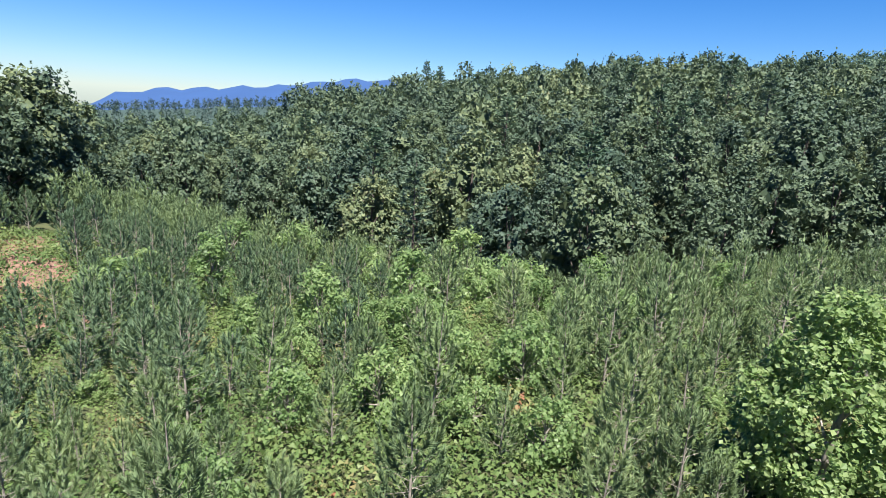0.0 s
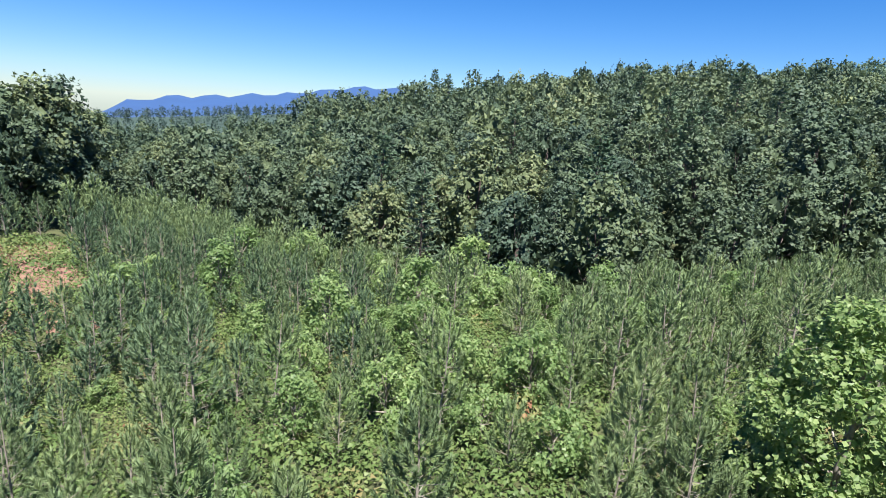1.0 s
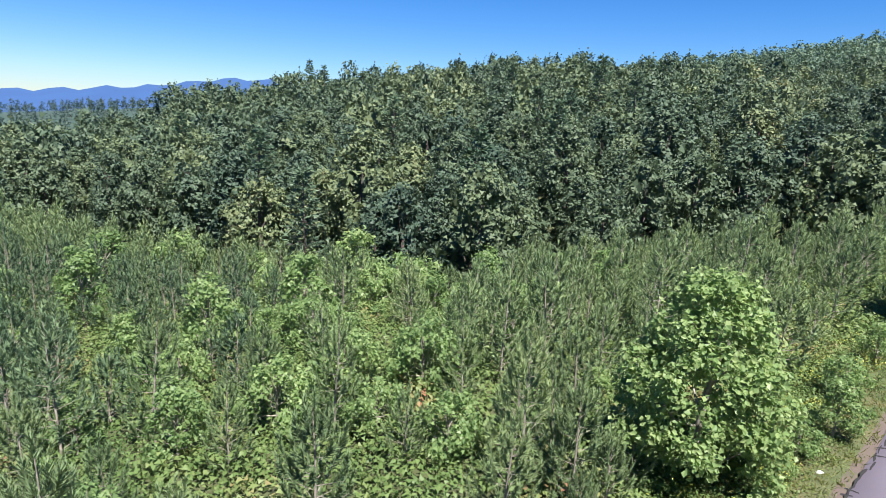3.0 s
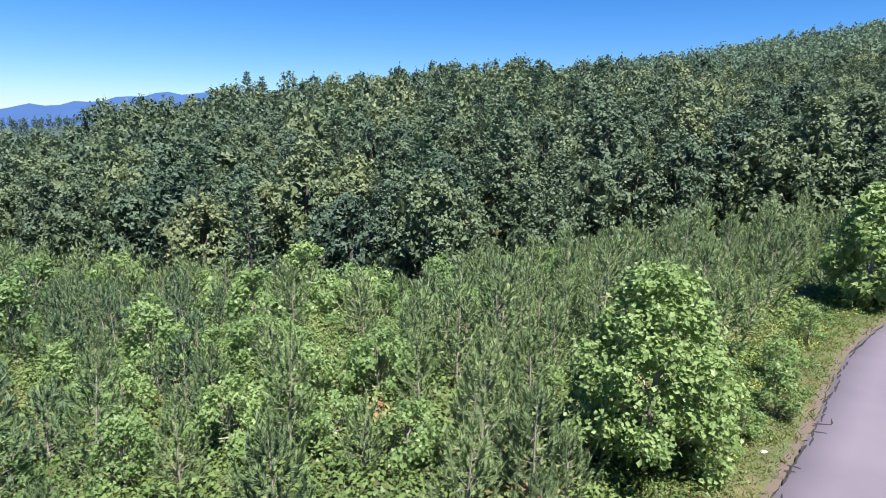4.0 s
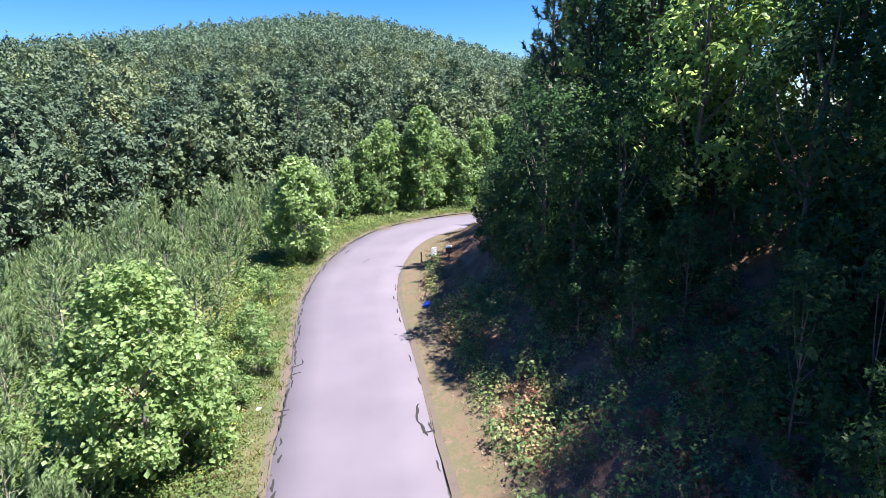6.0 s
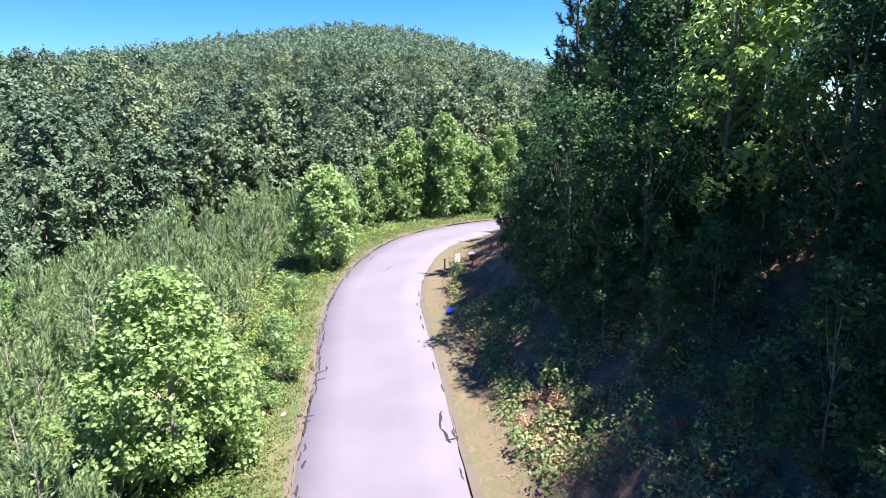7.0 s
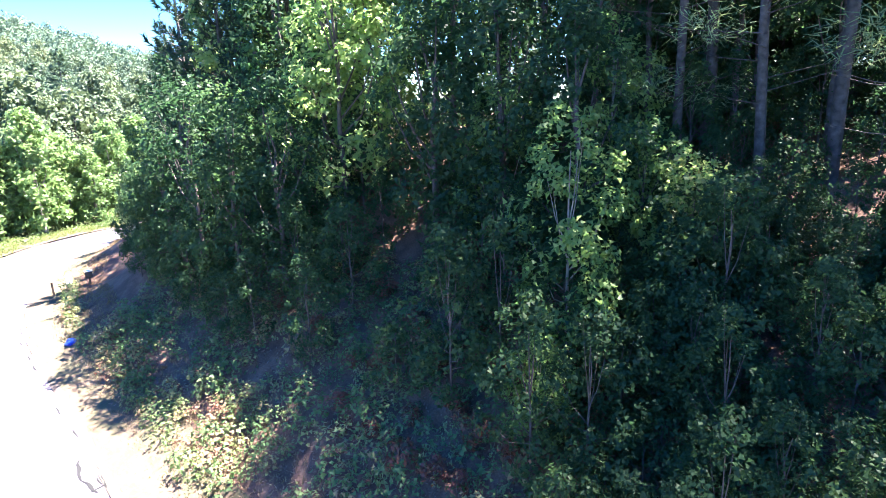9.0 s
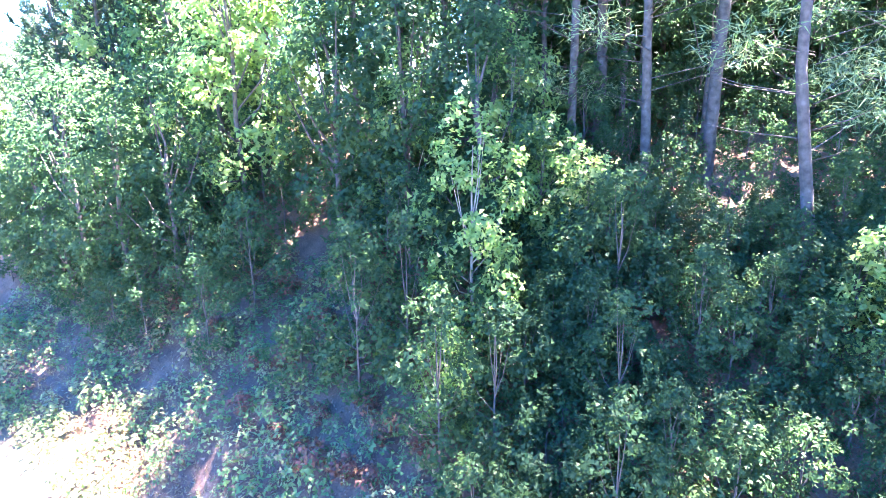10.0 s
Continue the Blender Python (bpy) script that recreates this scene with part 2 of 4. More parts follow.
def ground_z(x, y, d=None):
    x, y = np.asarray(x, float), np.asarray(y, float)
    d = road_side(x, y) if d is None else d
    r, az = np.hypot(x, y), np.degrees(np.arctan2(x, y))
    near = road_z(x, y)
    fall = np.interp(d, [0, 3.6, 8, 25, 50, 80, 200], [0, 0, -0.7, -3.4, -7.2, -9.2, -12])
    rise = np.interp(-d, [0, 3.2, 4.4, 6, 12, 18, 30, 120], [0, 0.0, 0.5, 1.5, 5.6, 8.2, 11, 18])
    rise = rise * (1 - 0.75 * np.exp(-((x - 31.8) ** 2 + (y - 14.4) ** 2) / 10))
    near = near + np.where(d > 0, fall, rise)
    near = near + 6.5 * step(-16, -36, az) * step(25, 58, r) * (d > 0)
    edge, crest = np.interp(az, AZ, EDGE_R), np.interp(az, AZ, CREST_R)
    top = EYE[2] + crest * np.tan(np.radians(np.interp(az, AZ, CREST_EL))) - TALL
    foot = np.interp(az, [-40, -34, -30, -20, 0, 15, 35, 50, 75], [-3, -4, -8, -9, -7.5, -6, -2.5, -1, 0.5])
    t = (r - edge) / (crest - edge)
    hill = foot + (top - foot) * np.clip(t, 0, 1) ** 1.1 - np.clip(r - crest, 0, 200) * 0.22
    ridge = EYE[2] + 800 * np.tan(np.radians(np.interp(az, AZ, RIDGE_EL))) - 10
    hill = hill + (ridge - hill) * step(380, 800, r) - 60 * step(820, 1400, r)
    mount = EYE[2] + 4200 * np.tan(np.radians(np.interp(az, MOUNT_AZ, MOUNT_EL))) + 7 * np.sin(az * 1.9) + 5 * np.sin(az * 4.3 + 1)
    hill = hill + (mount - hill) * step(2600, 4200, r) - 120 * step(4250, 4800, r)
    w = step(-12, 8, d) if np.ndim(d) else float(step(-12, 8, d))
    w = np.maximum(w * step(edge - 14, edge + 4, r), step(200, 330, r))
    return near * (1 - w) + hill * w


def bumps(x, y, d):
    """Small unevenness of the ground off the road."""
    return noise.noise((x * 0.35, y * 0.35, 0.0)) * 0.22 * float(step(3.4, 8, abs(d)) * step(0, 15, math.hypot(x, y)))


def gz(x, y):
    d = side_of(x, y)
    return float(ground_z(np.array([x]), np.array([y]), np.array([d]))[0]) + bumps(x, y, d)


def at(az, r):
    return r * math.sin(radians(az)), r * math.cos(radians(az))


# ---- mesh helpers ----
def np_mesh(name, verts, faces, mats, tint=None, index=None, smooth=False):
    """A mesh from arrays: faces (n, 3) or (n, 4)."""
    me = bpy.data.meshes.new(name)
    verts, faces = np.ascontiguousarray(verts, np.float32), np.ascontiguousarray(faces, np.int32)
    k = faces.shape[1]
    me.vertices.add(len(verts))
    me.vertices.foreach_set("co", verts.ravel())
    me.loops.add(faces.size)
    me.loops.foreach_set("vertex_index", faces.ravel())
    me.polygons.add(len(faces))
    me.polygons.foreach_set("loop_start", np.arange(0, faces.size, k, dtype=np.int32))
    me.polygons.foreach_set("use_smooth", np.full(len(faces), smooth))
    for m in mats if isinstance(mats, (list, tuple)) else [mats]:
        me.materials.append(m)
    if index is not None:
        me.polygons.foreach_set("material_index", np.ascontiguousarray(index, np.int32))
    if tint is not None:
        a = me.attributes.new("tint", "FLOAT", "POINT")
        a.data.foreach_set("value", np.ascontiguousarray(tint, np.float32))
    me.update(calc_edges=True)
    return me


def unit(v):
    return v / np.maximum(np.linalg.norm(v, axis=-1, keepdims=True), 1e-9)


def cards(p, n, size, rng, wide=0.7, fold=0.12, along=None, corners=4):
    """One pointed leaf a point: p places, n normals. Folded leaves of four corners, or plain ones of three."""
    m = len(p)
    t = unit(np.cross(n, rng.normal(size=(m, 3)))) if along is None else unit(along)
    b = unit(np.cross(n, t))
    s = (np.ones(m) * size)[:, None]
    if corners == 3:
        v = np.stack([p - t * s * 0.5 + b * s * wide * 0.5, p + t * s * 0.5, p - t * s * 0.5 - b * s * wide * 0.5], 1)
        return v.reshape(-1, 3), np.arange(3 * m).reshape(-1, 3)
    v = np.stack([p - t * s * 0.5, p + b * s * wide * 0.5 + n * s * fold, p + t * s * 0.5, p - b * s * wide * 0.5 + n * s * fold], 1)
    return v.reshape(-1, 3), np.arange(4 * m).reshape(-1, 4)


def tube(points, radii, sides=6):
    """A tapered limb through points. Verts and quads."""
    points, radii = np.asarray(points, float), np.asarray(radii, float)
    ahead = unit(np.gradient(points, axis=0))
    ref = np.array([0.0, 0.0, 1.0]) if abs(ahead[0, 2]) < 0.9 else np.array([1.0, 0.0, 0.0])
    u = unit(np.cross(ahead, ref))
    w = np.cross(ahead, u)
    a = np.linspace(0, 2 * math.pi, sides, endpoint=False)
    ring = u[:, None] * np.cos(a)[None, :, None] + w[:, None] * np.sin(a)[None, :, None]
    v = (points[:, None] + ring * radii[:, None, None]).reshape(-1, 3)
    i, j = np.meshgrid(np.arange(len(points) - 1), np.arange(sides), indexing="ij")
    k = (j + 1) % sides
    f = np.stack([i * sides + j, i * sides + k, (i + 1) * sides + k, (i + 1) * sides + j], -1).reshape(-1, 4)
    return v, f


def profile(u, cone):
    """How wide a crown is at the height u, from its foot (0) to its top (1)."""
    return np.sin(np.pi * (0.16 + 0.76 * u) ** 0.8) * (1 - cone) + (1.02 - u) * cone


def joined(pieces):
    vs, fs, n = [], [], 0
    for v, f in pieces:
        vs.append(v)
        fs.append(f + n)
        n += len(v)
    return np.concatenate(vs), np.concatenate(fs)


def part(name, mesh, parent, label=""):
    ob = new(name, mesh)
    ob.parent = parent
    return tagged(ob, label) if label else ob


# ---- kinds of tree: each gives (wood verts, quads), (crown verts, quads) ----
def broadleaf(seed, h, radius, base, lobes, leaves, leaf, trunk=0.16, cone=0.0, up=0.35, lump=0.39, corners=3, jitter=0.33, lift=0.15, core=0, spray=4, wide=0.8):
    """A leafy tree: limbs from one trunk into rounded masses, covered with sprays of leaves."""
    rng = np.random.default_rng(seed)
    k = np.arange(lobes)
    u = (k + 0.5) / lobes
    ang = k * 2.4 + rng.uniform(-0.5, 0.5, lobes)
    prof = profile(u, cone)
    reach = radius * prof * rng.uniform(0.45, 0.92, lobes)
    c = np.stack([reach * np.cos(ang), reach * np.sin(ang), base + (h - base) * (0.06 + 0.84 * (1 - (1 - u) ** 1.12))], 1)
    rad = radius * rng.uniform(lump * 0.75, lump * 1.25, lobes) * (0.68 + 0.42 * prof)
    many = leaves // spray + 1
    pick = rng.choice(lobes, many * 3, p=rad**2 / (rad**2).sum())
    away = unit(c * [1, 1, 0] + [0, 0, 1e-6])
    d = unit(rng.normal(size=(many * 3, 3)) + [0, 0, up] + away[pick] * 0.45)
    p = c[pick] + d * (rad[pick] * (0.78 + 0.36 * rng.random(many * 3) ** 1.5))[:, None] * [1, 1, 0.85]
    deep = np.zeros(len(p), bool)
    for q in range(lobes):
        o = (p - c[q]) / [1, 1, 0.85]
        deep |= (o * o).sum(1) < (rad[q] * 0.7) ** 2
    p, d = p[~deep][:many], d[~deep][:many]
    whole = unit((p - [0, 0, (base + h) * 0.45]) / [radius, radius, (h - base) * 0.5])
    n = unit(d * 0.8 + whole * 0.5 + rng.normal(size=p.shape) * jitter * 0.6 + [0, 0, lift])
    p, n = np.repeat(p, spray, 0)[:leaves], np.repeat(n, spray, 0)[:leaves]
    p = p + rng.normal(size=p.shape) * leaf * 0.62
    n = unit(n + rng.normal(size=p.shape) * jitter * 0.75)
    crown = cards(p, n, leaf * rng.uniform(0.7, 1.3, len(p)), rng, wide, corners=corners)
    if core:
        q = np.repeat(c, core, 0) + rng.normal(size=(lobes * core, 3)) * np.repeat(rad, core)[:, None] * 0.3
        q = q * [0.82, 0.82, 0.97]
        big = np.repeat(rad, core) * rng.uniform(0.7, 1.2, len(q))
        crown = joined([crown, cards(q, unit(rng.normal(size=q.shape) + unit(q * [1, 1, 0] + 1e-6)), big, rng, 0.9, corners=corners)])
    tz = np.linspace(-0.3, base + (h - base) * 0.75, 6)
    sway = rng.normal(size=(6, 2)) * 0.012 * h * np.linspace(0, 1, 6)[:, None]
    wood = [tube(np.c_[sway, tz], trunk * np.linspace(1.15, 0.25, 6), 7)]
    for q in range(0, lobes, max(1, lobes // 8)):
        z0 = base * 0.7 + (c[q, 2] - base) * 0.55
        a = np.array([0, 0, max(z0, base * 0.5)])
        wood.append(tube([a, a * 0.5 + c[q] * 0.5 + [0, 0, -0.05 * h], c[q]], trunk * np.array([0.42, 0.28, 0.1]), 5))
    wv, wf = joined(wood)
    seams = [(7 * k, 7 * k + 1, 42 + 15 * n + 1, 42 + 15 * n) for n in range(len(wood) - 1) for k in [int(np.abs(tz - wv[42 + 15 * n, 2]).argmin())]]
    return (wv, np.concatenate([wf, np.array(seams)])), crown


def pine(seed, h, spread, base, whorls, arms, tufts, blades, length, width, rise, trunk=0.09, flat=0.0, droop=0.0, loose=0.6, ball=0.0, bare=0.0, limb=1.0):
    """A pine: rings of limbs that carry tufts of needles, from base to the leader."""
    rng = np.random.default_rng(seed)
    wood = [tube(np.c_[rng.normal(size=(5, 2)) * 0.008 * h, np.linspace(-0.3, h * 0.98, 5)], trunk * np.linspace(1.1, 0.15, 5), 7)]
    tp, td = [], []
    for i in range(whorls):
        u = (i + rng.uniform(-0.2, 0.2)) / whorls
        z = base + (h - base) * max(u, 0) * 0.97
        out = spread * (1 - u) ** 0.75 * (0.55 + 0.45 * min(1, u * 5 + 0.5))
        for a in np.arange(arms) * 2 * math.pi / arms + rng.uniform(0, 6.28):
            a += rng.uniform(-0.35, 0.35)
            reach = out * rng.uniform(0.65, 1.15) + 0.12
            z = base + (h - base) * min(max(u + rng.uniform(-0.6, 0.6) / whorls, 0), 0.98)
            lift = rise * rng.uniform(0.7, 1.3)
            side = np.array([math.cos(a), math.sin(a), 0])
            s = np.linspace(0, 1, 4)[:, None]
            path = [0, 0, z] + side * reach * s + np.array([0, 0, 1]) * reach * (lift * s**1.5 - droop * s * s)
            if reach > 0.5:
                wood.append(tube(path[[0, 2, 3]] if h > 8 else path[[0, 3]], trunk * (np.array([0.3, 0.18, 0.06]) if h > 8 else np.array([0.28, 0.06])) * (1 - u * 0.6) * limb * rng.uniform(0.6, 1.3), 4 if h > 8 else 3))
            if u < bare and rng.random() < 0.45:
                continue
            for t in rng.uniform(0.2, 1.0, tufts * blades) ** 0.8:
                j = min(int(t * 3), 2)
                run = path[j + 1] - path[j]
                if ball:
                    d = unit(rng.normal(size=3)) * [1.3, 1.3, 0.6]
                    tp.append(path[3] + d * ball * rng.random() ** 0.5)
                    td.append(d * 0.6)
                    continue
                tp.append(path[j] + run * (t * 3 - j))
                td.append(unit(run) * 0.8 + [0, 0, rise * 0.5 - flat * 0.3])
    for z in np.linspace(0.86, 1.0, 3 * blades):
        tp.append(np.array([0, 0, h * z]))
        td.append(np.array([0, 0, 0.9]))
    tp, td = np.array(tp), np.array(td)
    m = len(tp)
    way = unit(td + rng.normal(size=(m, 3)) * [loose, loose, loose * (0.9 - 0.5 * flat)])
    ln = length * rng.uniform(0.7, 1.25, m)
    n = unit(np.cross(way, rng.normal(size=way.shape)))
    return joined(wood), joined([cards(tp + way * ln[:, None] * 0.5, n, ln, rng, wide=width / length, along=way, corners=3)])


def plume_pine(seed, h, spread, whorls, arms, per, length, width, trunk=0.05, fan=0.72):
    """A young pine: whorls of upswept shoots, each ending in one thick soft plume of long needles."""
    rng = np.random.default_rng(seed)
    wood = [tube(np.c_[rng.normal(size=(4, 2)) * 0.006 * h, np.linspace(-0.25, h * 0.95, 4)], trunk * np.linspace(1.1, 0.2, 4), 6)]
    stems = [((0, 0, h * 0.74), (0, 0, h * 0.88), (0, 0, h * 1.02))]
    for i in range(whorls):
        u = i / whorls
        out = spread * (1.02 - u) ** 0.75 * (0.7 + 0.3 * min(1, u * 4))
        for a in np.arange(arms) * 2 * math.pi / arms + i * 0.75 + rng.uniform(-0.3, 0.3, arms):
            z = h * (0.06 + 0.8 * max(u + rng.uniform(-0.4, 0.4) / whorls, 0))
            reach = out * rng.uniform(0.65, 1.1) + 0.1
            side = np.array([math.cos(a), math.sin(a), 0.0])
            climb = reach * rng.uniform(0.25, 0.5)
            root, knee = np.array([0, 0, z]), np.array([0, 0, z + climb]) + side * reach * 0.85
            tip = knee + side * reach * 0.12 + [0, 0, rng.uniform(0.45, 0.7)]
            stems.append((root + (knee - root) * 0.42, knee, tip))
            if reach > 0.4:
                wood.append(tube([root, knee], trunk * np.array([0.34, 0.14]) * (1 - u * 0.5), 3))
    st = np.array(stems)
    m = len(st)
    t = rng.random((m, per, 1)) ** 0.75
    p0, p1, p2 = st[:, None, 0], st[:, None, 1], st[:, None, 2]
    pos = p0 * (1 - t) ** 2 + 2 * p1 * t * (1 - t) + p2 * t * t
    way = unit(2 * (p1 - p0) * (1 - t) + 2 * (p2 - p1) * t)
    ray = rng.normal(size=pos.shape)
    ray = unit(ray - (ray * way).sum(-1, keepdims=True) * way)
    needle = unit(way * rng.uniform(0.75, 1.35, (m, per, 1)) + ray * fan * (1.1 - 0.4 * t**3)).reshape(-1, 3)
    ln = (length * rng.uniform(0.75, 1.2, (m, per)) * (0.75 + 0.25 * np.sin(np.pi * t[..., 0]))).ravel()
    pos = pos.reshape(-1, 3) + needle * ln[:, None] * 0.5
    side = ray.reshape(-1, 3)
    n = unit(side - (side * needle).sum(-1, keepdims=True) * needle + [0, 0, 0.25] + rng.normal(size=needle.shape) * 0.22)
    return joined(wood), cards(pos, n, ln, rng, wide=width / length, along=needle, corners=3)


def tree_thing(name, shape, wood_mat, crown_mat, label, group, crown="crown"):
    """A tree as a thing with a trunk and a crown."""
    (wv, wf), (cv, cf) = shape
    root = tagged(new(name), label, "tree", group)
    part("trunk", np_mesh("trunk", wv, wf, wood_mat, smooth=True), root)
    part(crown, np_mesh(crown, cv, cf, crown_mat), root)
    return root


class Kind:
    """Some shapes of one kind of tree, set out as many things."""

    def __init__(self, name, shapes, wood, leaf, label, group):
        self.made, self.args, self.shapes = {}, (name, wood, leaf, label, group), shapes

    def plant(self, i, x, y, size=1.0, turn=0.0, lean=0.0, sink=0.0, tall=1.0):
        name, wood, leaf, label, group = self.args
        i %= len(self.shapes)
        m = Matrix.Translation((x, y, gz(x, y) - sink)) @ Euler((radians(lean), 0, radians(turn))).to_matrix().to_4x4() @ Matrix.Diagonal((size, size, size * tall, 1))
        if i not in self.made:
            ob = tree_thing(name, self.shapes[i], wood, leaf, label, group)
            ob.matrix_basis = m
            self.made[i] = ob
            return ob
        ob = copy_thing(self.made[i], Matrix())
        ob.matrix_basis = m
        return ob


def mass(shapes, spots, rng):
    """Many trees in one mesh: spots of (x, y, size). Crown verts, quads and a tint for each tree."""
    vs, fs, ts, n = [], [], [], 0
    z = ground_z(spots[:, 0], spots[:, 1], np.array([side_of(x, y) for x, y, _ in spots]))
    for (x, y, s), zz in zip(spots, z):
        zz = zz + bumps(x, y, side_of(x, y))
        v, f = shapes[rng.integers(len(shapes))]
        a = rng.uniform(0, 6.28)
        c, q = math.cos(a) * s, math.sin(a) * s
        tall = rng.uniform(0.85, 1.2)
        vs.append(np.stack([x + v[:, 0] * c - v[:, 1] * q, y + v[:, 0] * q + v[:, 1] * c, zz + v[:, 2] * s * tall], 1))
        fs.append(f + n)
        ts.append(np.full(len(v), rng.random()))
        n += len(v)
    return np.concatenate(vs), np.concatenate(fs), np.concatenate(ts)


def scatter(rng, n, gap, draw, keep):
    """Up to n spots no nearer than gap to one another."""
    out, cells = [], {}
    for _ in range(n * 20):
        if len(out) >= n:
            break
        x, y = draw()
        g = gap(x, y) if callable(gap) else gap
        if not keep(x, y):
            continue
        if g <= 0:
            out.append((x, y))
            continue
        cx, cy = int(x // 4), int(y // 4)
        k = int(g // 4) + 1
        if any((x - px) ** 2 + (y - py) ** 2 < g * g for i in range(cx - k, cx + k + 1) for j in range(cy - k, cy + k + 1) for px, py in cells.get((i, j), ())):
            continue
        cells.setdefault((cx, cy), []).append((x, y))
        out.append((x, y))
    return out


def polar(rng, a0, a1, r0, r1):
    def draw():
        return at(rng.uniform(a0, a1), math.sqrt(rng.uniform(r0 * r0, r1 * r1)))
    return draw


# ---- ground: one sheet to the horizon ----
def build_ground():
    radii = [0.8]
    while radii[-1] < 4850:
        radii.append(radii[-1] * 1.052 + 0.02)
    radii = np.array(radii)
    az = np.radians(np.arange(0, 360, 1.0))
    R, A = np.meshgrid(radii, az, indexing="ij")
    X, Y = R * np.sin(A), R * np.cos(A)
    D = road_side(X, Y)
    Z = ground_z(X.ravel(), Y.ravel(), D.ravel()).reshape(X.shape)
    rough = np.array([noise.noise((x * 0.35, y * 0.35, 0.0)) for x, y in zip(X.ravel(), Y.ravel())]).reshape(X.shape)
    Z += rough * 0.22 * step(3.4, 8, np.abs(D)) * step(0, 15, R) - 0.06 * (np.abs(D) < HALF + 0.2)
    Z += rough * step(500, 900, R) * 3
    nr, na = X.shape
    v = np.stack([X, Y, Z], -1).reshape(-1, 3)
    v = np.concatenate([v, [[0, 0, -0.06]]])
    i, j = np.meshgrid(np.arange(nr - 1), np.arange(na), indexing="ij")
    k = (j + 1) % na
    f = np.stack([i * na + j, i * na + k, (i + 1) * na + k, (i + 1) * na + j], -1).reshape(-1, 4)[:, ::-1]
    cx, cy = v[f].mean(1)[:, 0], v[f].mean(1)[:, 1]
    d, r, a = road_side(cx, cy), np.hypot(cx, cy), np.degrees(np.arctan2(cx, cy))
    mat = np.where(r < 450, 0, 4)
    mat = np.where((np.abs(d) < 3.4), 1, mat)
    mat = np.where((d < -3.4) & (r < 120), 2, mat)
    mat = np.where((a < -33.5 - 2 * np.sin(r * 0.9)) & (a > -60) & (r > 42 + 3 * np.sin(a * 2)) & (r < 55), 3, mat)
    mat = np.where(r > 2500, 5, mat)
    me = np_mesh("ground", v, f, [FLOOR, VERGE, LITTER, CLAY, FAR_WOOD, FAR_HAZE_BLUE], index=mat, smooth=True)
    tagged(new("ground", me), "wooded hillside ground with verges, litter and distant mountains coloured haze-blue", "ground", kind="structure")


build_ground()


def build_road():
    line = chaikin(LINE, 1)
    ahead = unit(np.gradient(line, axis=0))
    left = np.stack([-ahead[:, 1], ahead[:, 0]], 1)
    rng = np.random.default_rng(3)
    wob = np.convolve(rng.normal(size=len(line) + 4), np.ones(5) / 5, "valid") * 0.10
    across = [(HALF + 0.06, -0.12), (HALF, 0.015), (HALF * 0.5, 0.035), (0.0, 0.045), (-HALF * 0.5, 0.035), (-HALF, 0.015), (-HALF - 0.06, -0.12)]
    v = []
    for p, n, w in zip(line, left, wob):
        for off, up in across:
            q = p + n * (off + (w if abs(off) >= HALF else 0))
            v.append((q[0], q[1], float(road_z(p[0], p[1])) + up))
    k = len(across)
    i, j = np.meshgrid(np.arange(len(line) - 1), np.arange(k - 1), indexing="ij")
    f = np.stack([i * k + j + 1, (i + 1) * k + j + 1, (i + 1) * k + j, i * k + j], -1).reshape(-1, 4)
    me = np_mesh("road", np.array(v), f, ASPHALT, smooth=True)
    tagged(new("road", me), "pale worn asphalt lane with dark sealed cracks", "road", kind="structure")


build_road()


def build_verge(name, sign, label):
    """A strip of bare soil and thin grass beside the asphalt, with an uneven outer edge."""
    line = chaikin(LINE, 1)
    line = line[(np.hypot(line[:, 0], line[:, 1]) < 75)]
    ahead = unit(np.gradient(line, axis=0))
    out = np.stack([-ahead[:, 1], ahead[:, 0]], 1) * sign
    v, offs = [], [HALF + 0.02, HALF + 0.28, HALF + 1.2, HALF + 1.9, 0.0]
    for n, (p, o) in enumerate(zip(line, out)):
        last = HALF + 2.4 + 0.9 * noise.noise((p[0] * 0.3, p[1] * 0.3, sign * 5.0))
        for k, off in enumerate(offs[:-1] + [last]):
            q = p + o * off
            v.append((q[0], q[1], gz(q[0], q[1]) + (0.02 if k == 0 else 0.05 + 0.03 * noise.noise((q[0] * 1.5, q[1] * 1.5, 0.0))) - (0.09 if k == 4 else 0)))
    i, j = np.meshgrid(np.arange(len(line) - 1), np.arange(4), indexing="ij")
    f = np.stack([i * 5 + j, (i + 1) * 5 + j, (i + 1) * 5 + j + 1, i * 5 + j + 1], -1).reshape(-1, 4)
    tagged(new(name, np_mesh(name, np.array(v), f[:, ::-1] if sign > 0 else f, [VERGE, VERGE_GREEN if sign > 0 else VERGE_DRY], index=np.where(j.ravel() < 1, 0, 1), smooth=True)), label, "verge", kind="structure")


build_verge("verge_left", 1, "dry grassy verge with bare soil beside the lane")
build_verge("verge_right", -1, "narrow sandy verge at the foot of the bank")


